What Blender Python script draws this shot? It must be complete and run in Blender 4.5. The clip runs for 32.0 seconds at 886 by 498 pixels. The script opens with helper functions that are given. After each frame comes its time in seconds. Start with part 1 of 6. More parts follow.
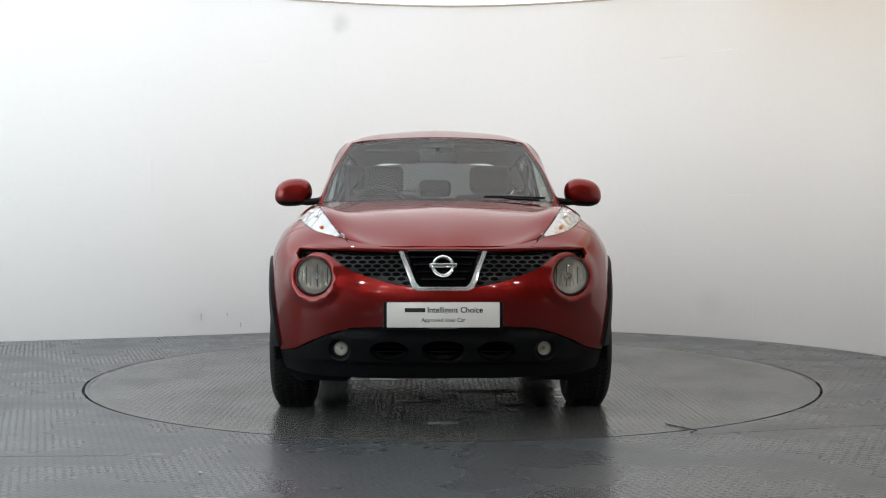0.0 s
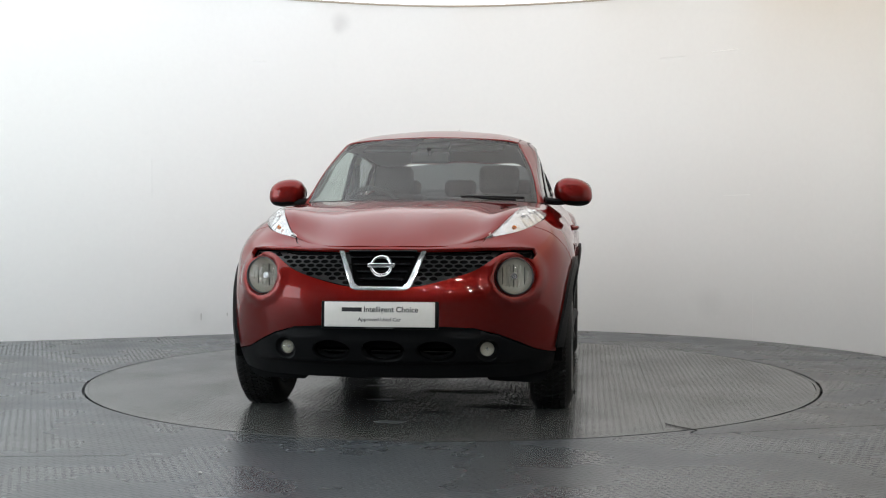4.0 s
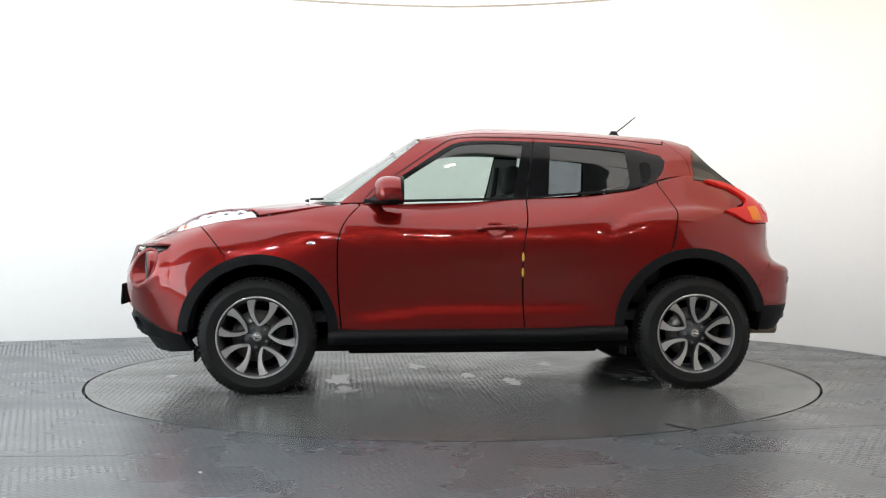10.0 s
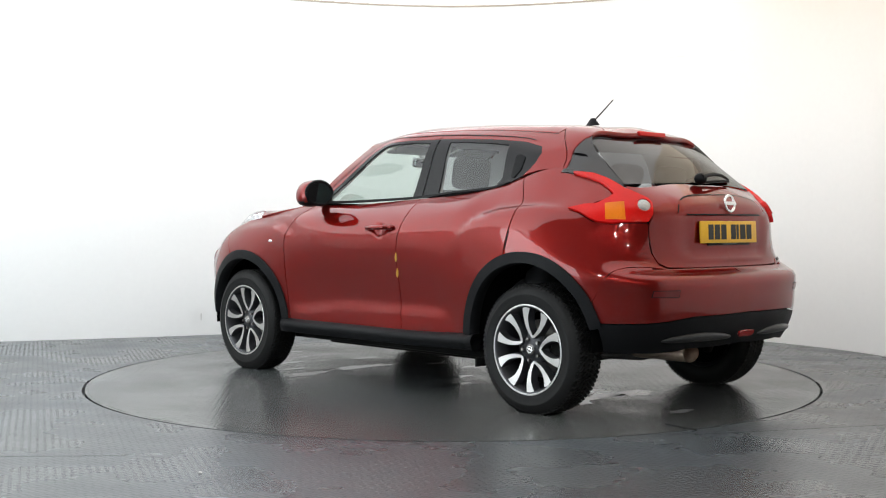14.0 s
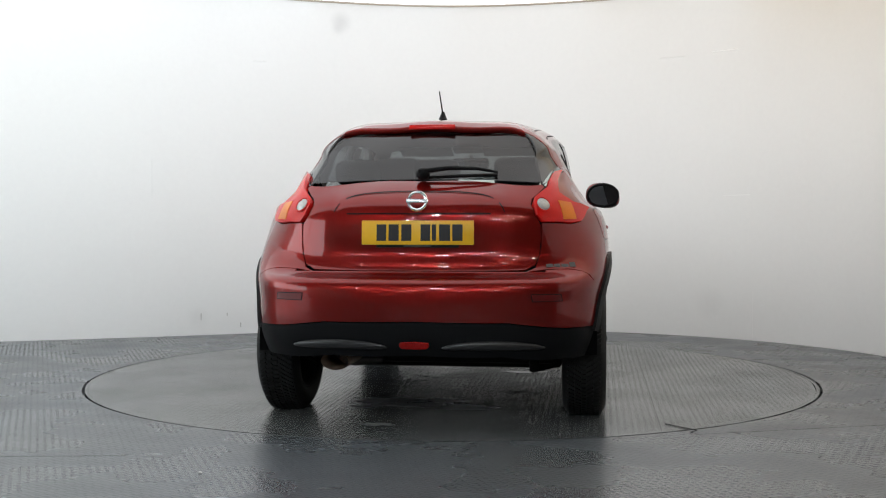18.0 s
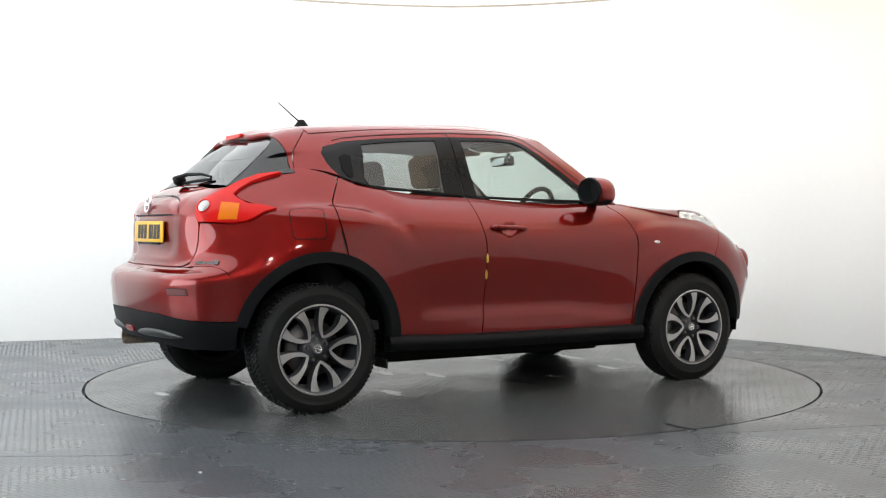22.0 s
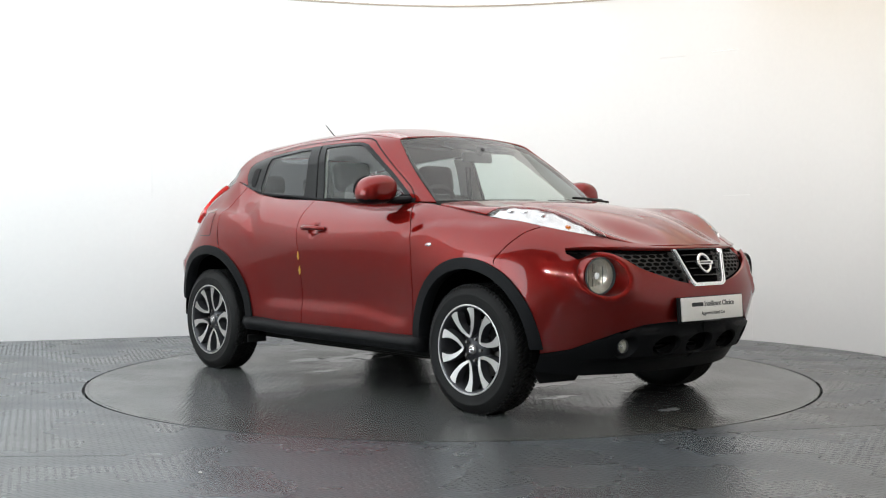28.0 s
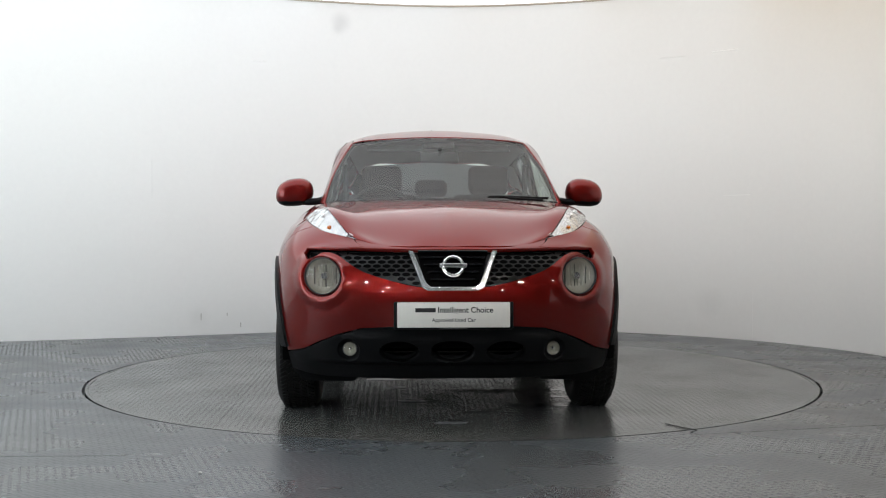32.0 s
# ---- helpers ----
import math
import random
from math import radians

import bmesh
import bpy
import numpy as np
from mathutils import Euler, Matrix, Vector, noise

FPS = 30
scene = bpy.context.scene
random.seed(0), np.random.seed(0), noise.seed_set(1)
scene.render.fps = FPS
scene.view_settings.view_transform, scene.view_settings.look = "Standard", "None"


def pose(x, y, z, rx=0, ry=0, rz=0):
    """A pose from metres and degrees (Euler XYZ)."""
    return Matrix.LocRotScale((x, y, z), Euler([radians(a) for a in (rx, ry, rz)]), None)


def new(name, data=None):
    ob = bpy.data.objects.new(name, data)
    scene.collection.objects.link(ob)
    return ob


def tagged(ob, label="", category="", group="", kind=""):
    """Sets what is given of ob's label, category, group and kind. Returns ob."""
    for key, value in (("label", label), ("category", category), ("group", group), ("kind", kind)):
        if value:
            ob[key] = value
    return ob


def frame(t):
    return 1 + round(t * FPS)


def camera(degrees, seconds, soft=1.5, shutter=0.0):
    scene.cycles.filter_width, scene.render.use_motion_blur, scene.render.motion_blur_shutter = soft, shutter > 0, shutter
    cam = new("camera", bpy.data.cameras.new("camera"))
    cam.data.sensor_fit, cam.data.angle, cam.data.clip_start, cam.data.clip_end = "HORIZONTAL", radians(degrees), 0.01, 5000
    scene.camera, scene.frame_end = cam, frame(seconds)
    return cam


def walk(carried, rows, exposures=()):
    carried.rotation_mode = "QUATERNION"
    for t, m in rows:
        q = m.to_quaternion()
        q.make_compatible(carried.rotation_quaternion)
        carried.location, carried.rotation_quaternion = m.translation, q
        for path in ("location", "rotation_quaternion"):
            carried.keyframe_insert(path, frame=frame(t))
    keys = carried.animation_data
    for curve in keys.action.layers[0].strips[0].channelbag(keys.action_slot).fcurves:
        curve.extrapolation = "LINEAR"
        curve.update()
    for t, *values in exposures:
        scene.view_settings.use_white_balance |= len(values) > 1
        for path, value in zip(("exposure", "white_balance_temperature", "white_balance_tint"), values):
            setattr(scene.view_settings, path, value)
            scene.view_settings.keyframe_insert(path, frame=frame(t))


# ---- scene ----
cam = camera(42.54, 32.0, soft=1.1)
EYE = pose(0, -7.268, 0.958, 88.80, 0.0, 0.424)
walk(cam, [(0, EYE), (32, EYE)], [(0, 0.0), (1, 0.0), (2, 0.0), (4.5, 0.0), (5, 0.02), (6, 0.14), (7, 0.36), (8, 0.48), (10, 0.58), (12, 0.66), (13, 0.54), (14, 0.50), (16, 0.36), (17, 0.12), (18, 0.0), (19, 0.14), (20, 0.40), (22, 0.62), (24, 0.66), (28, 0.36), (30, 0.16), (31, 0.02), (32, -0.02)])

# ---- world and light ----
world = bpy.data.worlds.new("world")
scene.world = world
world.use_nodes = True
world.node_tree.nodes["Background"].inputs[0].default_value = (0.55, 0.6, 0.65, 1)
world.node_tree.nodes["Background"].inputs[1].default_value = 0.05


# ---- materials ----
def mat(name, color, rough=0.5, metal=0.0, coat=0.0, bump=0.0, scale=60.0, vary=0.08, rough_vary=0.1,
        transmission=0.0, ior=1.45, emit=None, strength=0.0, alpha=1.0, stretch=(1, 1, 1), coat_rough=0.03, wear=3.0, coat_ior=1.4):
    """A procedural material with colour and roughness varied at two scales, and a fine bump."""
    m = bpy.data.materials.new(name)
    m.use_nodes = True
    nt = m.node_tree
    b = nt.nodes["Principled BSDF"]
    b.inputs["Base Color"].default_value = (*color, 1)
    b.inputs["Roughness"].default_value = rough
    b.inputs["Metallic"].default_value = metal
    b.inputs["Coat Weight"].default_value = coat
    b.inputs["Coat Roughness"].default_value = coat_rough
    b.inputs["Coat IOR"].default_value = coat_ior
    b.inputs["IOR"].default_value = ior
    b.inputs["Transmission Weight"].default_value = transmission
    b.inputs["Alpha"].default_value = alpha
    if emit:
        b.inputs["Emission Color"].default_value = (*emit, 1)
        b.inputs["Emission Strength"].default_value = strength
    co = nt.nodes.new("ShaderNodeTexCoord")
    mp = nt.nodes.new("ShaderNodeMapping")
    mp.inputs["Scale"].default_value = stretch
    nt.links.new(co.outputs["Object"], mp.inputs[0])
    n1 = nt.nodes.new("ShaderNodeTexNoise")
    n1.inputs["Scale"].default_value = wear
    n1.inputs["Detail"].default_value = 6
    nt.links.new(mp.outputs[0], n1.inputs["Vector"])
    n2 = nt.nodes.new("ShaderNodeTexNoise")
    n2.inputs["Scale"].default_value = scale
    n2.inputs["Detail"].default_value = 4
    nt.links.new(mp.outputs[0], n2.inputs["Vector"])
    if vary:
        add = nt.nodes.new("ShaderNodeMath")
        add.operation = "ADD"
        nt.links.new(n1.outputs[0], add.inputs[0])
        nt.links.new(n2.outputs[0], add.inputs[1])
        mr = nt.nodes.new("ShaderNodeMapRange")
        mr.inputs[1].default_value, mr.inputs[2].default_value = 0.6, 1.4
        mr.inputs[3].default_value, mr.inputs[4].default_value = 1 - vary, 1 + vary
        nt.links.new(add.outputs[0], mr.inputs[0])
        mix = nt.nodes.new("ShaderNodeVectorMath")
        mix.operation = "SCALE"
        mix.inputs[0].default_value = color
        nt.links.new(mr.outputs[0], mix.inputs["Scale"])
        nt.links.new(mix.outputs[0], b.inputs["Base Color"])
    if rough_vary:
        mr2 = nt.nodes.new("ShaderNodeMapRange")
        mr2.inputs[1].default_value, mr2.inputs[2].default_value = 0.3, 0.7
        mr2.inputs[3].default_value, mr2.inputs[4].default_value = rough * (1 - rough_vary), min(1, rough * (1 + rough_vary))
        nt.links.new(n1.outputs[0], mr2.inputs[0])
        nt.links.new(mr2.outputs[0], b.inputs["Roughness"])
    if bump:
        bp = nt.nodes.new("ShaderNodeBump")
        bp.inputs["Strength"].default_value = bump
        bp.inputs["Distance"].default_value = 0.002
        nt.links.new(n2.outputs[0], bp.inputs["Height"])
        nt.links.new(bp.outputs[0], b.inputs["Normal"])
    return m


PAINT = mat("red_metallic_paint", (0.184, 0.0100, 0.0078), rough=0.36, metal=0.76, coat=1.0, coat_rough=0.025, coat_ior=1.46, vary=0, rough_vary=0)
PAINT.node_tree.nodes["Principled BSDF"].inputs["Specular Tint"].default_value = (0.5, 0.06, 0.04, 1)
PAINT.node_tree.nodes["Principled BSDF"].inputs["Specular IOR Level"].default_value = 0.0
PLASTIC = mat("black_textured_plastic", (0.0055, 0.0058, 0.0066), rough=0.5, bump=0.25, scale=500, vary=0.15, ior=1.22)
GLOSS_BLACK = mat("gloss_black_trim", (0.006, 0.006, 0.007), rough=0.16, ior=1.3, vary=0.05)
RUBBER = mat("tyre_rubber", (0.0085, 0.0084, 0.0084), rough=0.6, bump=0.3, scale=300, vary=0.25, ior=1.3)
SEAL = mat("black_rubber_seal", (0.004, 0.004, 0.0045), rough=0.55, vary=0.1, ior=1.25)
LINER = mat("dark_felt_liner", (0.003, 0.003, 0.0033), rough=0.95, vary=0.2, ior=1.1)
ALLOY = mat("machined_alloy", (0.47, 0.455, 0.44), rough=0.34, metal=0.8, vary=0.05, scale=120)
ALLOY_DARK = mat("grey_alloy_paint", (0.07, 0.072, 0.078), rough=0.38, metal=0.6, vary=0.1)
TAILPIPE = mat("heat_stained_steel", (0.42, 0.33, 0.26), rough=0.4, metal=0.7, vary=0.35, scale=40)
STEEL = mat("brake_steel", (0.2, 0.19, 0.18), rough=0.45, metal=0.9, vary=0.2, scale=80)
CHROME = mat("chrome", (0.90, 0.90, 0.91), rough=0.13, metal=0.82, vary=0.02)
SILVER = mat("silver_lamp_reflector", (0.72, 0.69, 0.62), rough=0.22, metal=0.55, vary=0.06, scale=60, bump=0.2)
CLOTH = mat("dark_seat_cloth", (0.045, 0.045, 0.047), rough=0.9, bump=0.4, scale=400, vary=0.2)
TRIMGREY = mat("grey_cabin_trim", (0.09, 0.088, 0.083), rough=0.8, bump=0.2, scale=300, vary=0.1)
ROOFLINING = mat("light_grey_rooflining", (0.66, 0.64, 0.60), rough=0.9, bump=0.2, scale=300, vary=0.06)
CHASSIS = mat("dirty_underbody", (0.010, 0.0095, 0.009), rough=0.8, vary=0.4, bump=0.3, ior=1.2)
WHITE_PLATE = mat("white_plate_plastic", (0.78, 0.76, 0.72), rough=0.3, vary=0.03)
YELLOW_PLATE = mat("yellow_reflective_plate", (0.75, 0.42, 0.015), rough=0.35, vary=0.04)
INK = mat("black_print", (0.01, 0.01, 0.012), rough=0.5, vary=0.0)
GREY_INK = mat("grey_print", (0.08, 0.08, 0.08), rough=0.5, vary=0.0)
AMBER = mat("amber_lens", (0.70, 0.17, 0.006), rough=0.2, ior=1.35, coat=0.0, vary=0.1, scale=200, bump=0.5)
RED_LENS = mat("red_lamp_lens", (0.58, 0.008, 0.006), rough=0.2, ior=1.35, coat=0.0, vary=0.12, scale=120, bump=0.35)
FOG_LENS = mat("dim_red_lens", (0.24, 0.006, 0.005), rough=0.2, vary=0.25, scale=160, bump=0.6)
DARK_RED = mat("dark_red_reflector", (0.12, 0.006, 0.006), rough=0.3, coat=0.3, vary=0.1)
YELLOW_RUBBER = mat("yellow_foam_pad", (0.62, 0.36, 0.05), rough=0.8, vary=0.1)


def glass(name, tint, rough=0.0, see=0.9, gloss=0.08):
    """Thin pane: tinted see-through with a clear mirror gloss by Fresnel."""
    m = bpy.data.materials.new(name)
    m.use_nodes = True
    nt = m.node_tree
    nt.nodes.remove(nt.nodes["Principled BSDF"])
    tr = nt.nodes.new("ShaderNodeBsdfTransparent")
    tr.inputs[0].default_value = (*[c * see for c in tint], 1)
    gl = nt.nodes.new("ShaderNodeBsdfGlossy")
    gl.inputs["Roughness"].default_value = rough
    fr = nt.nodes.new("ShaderNodeLayerWeight")
    fr.inputs[0].default_value = 0.5
    pw = nt.nodes.new("ShaderNodeMath")
    pw.operation = "POWER"
    pw.inputs[1].default_value = 5.0
    nt.links.new(fr.outputs["Facing"], pw.inputs[0])
    ma = nt.nodes.new("ShaderNodeMath")
    ma.operation = "MULTIPLY_ADD"
    ma.inputs[1].default_value, ma.inputs[2].default_value = 0.85, gloss
    nt.links.new(pw.outputs[0], ma.inputs[0])
    mx = nt.nodes.new("ShaderNodeMixShader")
    nt.links.new(ma.outputs[0], mx.inputs[0])
    nt.links.new(tr.outputs[0], mx.inputs[1])
    nt.links.new(gl.outputs[0], mx.inputs[2])
    nt.links.new(mx.outputs[0], nt.nodes["Material Output"].inputs[0])
    return m


GLASS = glass("green_tinted_glass", (0.80, 0.88, 0.84))
DARK_GLASS = glass("privacy_glass", (0.16, 0.17, 0.18))
TINT_GLASS = glass("tinted_side_glass", (0.46, 0.49, 0.50))
CLEAR = glass("clear_lamp_lens", (0.97, 0.98, 0.98), see=0.97, gloss=0.04)


# ---- mesh helpers ----
def link(name, verts, faces, material, parent=None, label="", smooth=True, normals=None, world=None):
    me = bpy.data.meshes.new(name)
    me.from_pydata([tuple(v) for v in verts], [], [tuple(f) for f in faces])
    me.materials.append(material)
    if smooth:
        me.polygons.foreach_set("use_smooth", [True] * len(me.polygons))
    if normals is not None:
        me.normals_split_custom_set_from_vertices([tuple(n) for n in normals])
    ob = new(name, me)
    ob.parent = parent
    if world is not None:
        ob.matrix_local = world
    if label:
        ob["label"] = label
    return ob


def part(name, bm, material, parent=None, label="", smooth=True):
    """One bmesh as one mesh object under a thing or a part."""
    me = bpy.data.meshes.new(name)
    bm.to_mesh(me)
    bm.free()
    me.materials.append(material)
    if smooth:
        me.polygons.foreach_set("use_smooth", [True] * len(me.polygons))
        me.set_sharp_from_angle(angle=radians(40))
    ob = new(name, me)
    ob.parent = parent
    if label:
        ob["label"] = label
    return ob


def box(bm, c, s, rot=(0, 0, 0), bevel=0.0, seg=2):
    m = Matrix.LocRotScale(c, Euler([radians(a) for a in rot]), s)
    r = bmesh.ops.create_cube(bm, size=1, matrix=m)
    if bevel:
        es = list({e for v in r["verts"] for e in v.link_edges})
        bmesh.ops.bevel(bm, geom=es, offset=bevel, segments=seg, affect="EDGES", profile=0.5)
    return bm


def revolve(profile, n=48, axis="y"):
    """Turns a profile of (radius, along) about an axis; returns vertices and faces."""
    vs, fs = [], []
    k = len(profile)
    for i in range(n):
        a = 2 * math.pi * i / n
        for r, h in profile:
            p = (r * math.cos(a), h, r * math.sin(a))
            vs.append(p if axis == "y" else ((h, p[0], p[2]) if axis == "x" else (p[0], p[2], h)))
    for i in range(n):
        for j in range(k - 1):
            a, b = i * k + j, ((i + 1) % n) * k + j
            fs.append((a, b, b + 1, a + 1))
    return vs, fs


def spline(knots, vals, at):
    """Natural cubic spline through vals (n, d) at knots, read at the given places."""
    t, v, at = np.asarray(knots, float), np.asarray(vals, float), np.asarray(at, float)
    n, hh = len(t), np.diff(knots)
    A, rhs = np.zeros((n, n)), np.zeros_like(v)
    A[0, 0] = A[-1, -1] = 1
    for i in range(1, n - 1):
        A[i, i - 1:i + 2] = hh[i - 1], 2 * (hh[i - 1] + hh[i]), hh[i]
        rhs[i] = 6 * ((v[i + 1] - v[i]) / hh[i] - (v[i] - v[i - 1]) / hh[i - 1])
    M = np.linalg.solve(A, rhs)
    k = np.clip(np.searchsorted(t, at, "right") - 1, 0, n - 2)
    a, b, w = (t[k + 1] - at)[:, None], (at - t[k])[:, None], hh[k][:, None]
    return (M[k] * a ** 3 + M[k + 1] * b ** 3) / (6 * w) + (v[k] / w - M[k] * w / 6) * a + (v[k + 1] / w - M[k + 1] * w / 6) * b


def chord(rows):
    """Mean chord lengths along the stations of several curves."""
    r = np.asarray(rows, float)
    d = np.linalg.norm(np.diff(r, axis=1), axis=2).mean(axis=0)
    return np.r_[0, np.cumsum(np.maximum(d, 0.01))]


class Skin:
    """A smooth surface through feature curves, from which panels are cut. mirror: which ends of the curves lie on the middle plane."""

    def __init__(self, curves, nu=220, nv=90, start=False, end=False):
        c = np.asarray(curves, float)
        fl = np.array([1, -1, 1])
        t = chord(c)
        n0, n1 = 0, c.shape[1]
        if start:
            c = np.concatenate([(c[:, 1:3] * fl)[:, ::-1], c], axis=1)
            t = np.r_[-t[2:0:-1], t]
        if end:
            L = t[-1]
            c = np.concatenate([c, (c[:, -3:-1] * fl)[:, ::-1]], axis=1)
            t = np.r_[t, 2 * L - t[-2 - 0], 2 * L - t[-3]]
        t_end = t[2 + n1 - 1] if start else t[n1 - 1]
        self.U, us = t_end, np.linspace(0, t_end, nu)
        rows = np.array([spline(t, k, us) for k in c])
        v = chord(rows.transpose(1, 0, 2))
        self.vk = v
        self.V, vs = v[-1], np.linspace(0, v[-1], nv)
        g = np.array([spline(v, rows[:, i], vs) for i in range(nu)])      # (nu, nv, 3)
        self.g, self.nu, self.nv = g, nu, nv
        du, dv = np.gradient(g, axis=0), np.gradient(g, axis=1)
        n = np.cross(du, dv)
        n /= np.linalg.norm(n, axis=2, keepdims=True) + 1e-12
        mid = g[nu // 2, nv // 2] - np.array([g[nu // 2, nv // 2][0] * 0.9, 0, 0.6])
        if (n[nu // 2, nv // 2] * mid).sum() < 0:
            n = -n
            self.flip = True
        else:
            self.flip = False
        self.n = n
        quads = [(i * nv + j, (i + 1) * nv + j, (i + 1) * nv + j + 1, i * nv + j + 1) for i in range(nu - 1) for j in range(nv - 1)]
        from mathutils.bvhtree import BVHTree
        self.tree = BVHTree.FromPolygons([tuple(p) for p in g.reshape(-1, 3)], quads)

    def uv(self, loc, index):
        i, j = divmod(index, self.nv - 1)
        p, a, b = self.g[i, j], self.g[i + 1, j] - self.g[i, j], self.g[i, j + 1] - self.g[i, j]
        d = np.array(loc) - p
        m = np.array([[a @ a, a @ b], [a @ b, b @ b]]) + np.eye(2) * 1e-12
        s, t = np.linalg.solve(m, (a @ d, b @ d))
        return ((i + min(max(s, 0), 1)) / (self.nu - 1) * self.U, (j + min(max(t, 0), 1)) / (self.nv - 1) * self.V)

    def near(self, x, y, z):
        loc, n, i, d = self.tree.find_nearest((x, y, z))
        return self.uv(loc, i)

    def cast(self, o, w, fallback):
        loc, n, i, d = self.tree.ray_cast(o, w)
        return self.uv(loc, i) if loc else self.near(*fallback)

    def side(self, x, z):
        return self.cast((x, 2, z), (0, -1, 0), (x, 0.8, z))

    def front(self, y, z):
        u, v = self.cast((4, max(y, 2e-4), z), (-1, 0, 0), (1.8, y, z))
        return (0.0, v) if y == 0 else (u, v)

    def rear(self, y, z):
        u, v = self.cast((-4, max(y, 2e-4), z), (1, 0, 0), (-1.8, y, z))
        return (self.U, v) if y == 0 else (u, v)

    def top(self, x, y):
        return self.cast((x, y, 3), (0, 0, -1), (x, y, 1.0))

    def at(self, uv):
        a, b = np.clip(uv[0] / self.U, 0, 1) * (self.nu - 1), np.clip(uv[1] / self.V, 0, 1) * (self.nv - 1)
        i, j = min(int(a), self.nu - 2), min(int(b), self.nv - 2)
        s, t = a - i, b - j
        w = ((1 - s) * (1 - t), s * (1 - t), (1 - s) * t, s * t)
        q = ((i, j), (i + 1, j), (i, j + 1), (i + 1, j + 1))
        n = sum(k * self.n[c] for k, c in zip(w, q))
        return sum(k * self.g[c] for k, c in zip(w, q)), n / np.linalg.norm(n)


def dense(pts, step=0.025, closed=True):
    """Points at even steps along a polygon."""
    out = []
    n = len(pts)
    for i in range(n if closed else n - 1):
        a, b = np.array(pts[i], float), np.array(pts[(i + 1) % n], float)
        k = max(1, int(np.linalg.norm(b - a) / step))
        out += [tuple(a + (b - a) * j / k) for j in range(k)]
    if not closed:
        out.append(tuple(map(float, pts[-1])))
    return out


def curve(pts, step=0.02, closed=False):
    """A smooth line through the points."""
    p = np.asarray(pts, float)
    if closed:
        p = np.concatenate([p[-3:], p, p[:4]])
    t = np.r_[0, np.cumsum(np.linalg.norm(np.diff(p, axis=0), axis=1))]
    a, b = (t[3], t[-4]) if closed else (t[0], t[-1])
    at = np.linspace(a, b, max(3, int((b - a) / step)))
    return [tuple(q) for q in spline(t, p, at[:-1] if closed else at)]


def circle(cx, cy, r, n=28, ry=None, a0=0, a1=360, full=True):
    m = n if full else n - 1
    return [(cx + r * math.cos(radians(a0 + (a1 - a0) * i / m)), cy + (ry or r) * math.sin(radians(a0 + (a1 - a0) * i / m))) for i in range(n)]


def inside(p, poly):
    x, y = p[..., 0], p[..., 1]
    hit = np.zeros(x.shape, bool)
    q = np.asarray(poly)
    r = np.roll(q, -1, axis=0)
    for (ax, ay), (bx, by) in zip(q, r):
        if ay != by:
            hit ^= ((ay > y) != (by > y)) & (x < (bx - ax) * (y - ay) / (by - ay) + ax)
    return hit


def fill(outline, holes=(), step=0.03, keep=0.55):
    """Triangles over a flat outline with holes: points and faces; the rim points come first."""
    from mathutils.geometry import delaunay_2d_cdt
    loops = [list(outline), *[list(h) for h in holes]]
    pts, edges = [], []
    for lp in loops:
        k = len(pts)
        pts += lp
        edges += [(k + i, k + (i + 1) % len(lp)) for i in range(len(lp))]
    o = np.asarray(outline)
    lo, hi = o.min(axis=0), o.max(axis=0)
    if step:
        gx, gy = np.meshgrid(np.arange(lo[0] + step / 2, hi[0], step), np.arange(lo[1] + step / 2, hi[1], step))
        gp = np.stack([gx.ravel(), gy.ravel()], axis=1)
        ok = inside(gp, o)
        for h in holes:
            ok &= ~inside(gp, h)
        gp = gp[ok]
        if len(gp):
            rim = np.asarray(pts)
            ok = np.array([np.min(np.sum((rim - p) ** 2, axis=1)) > (keep * step) ** 2 for p in gp])
            pts = pts + [tuple(p) for p in gp[ok]]
    v, e, f, *_ = delaunay_2d_cdt([Vector(p) for p in pts], edges, [], 0, 1e-6)
    v = np.array([tuple(p) for p in v])
    f = np.array([tuple(t) for t in f if len(t) == 3])
    c = v[f].mean(axis=1)
    ok = inside(c, o)
    for h in holes:
        ok &= ~inside(c, h)
    return v, f[ok]


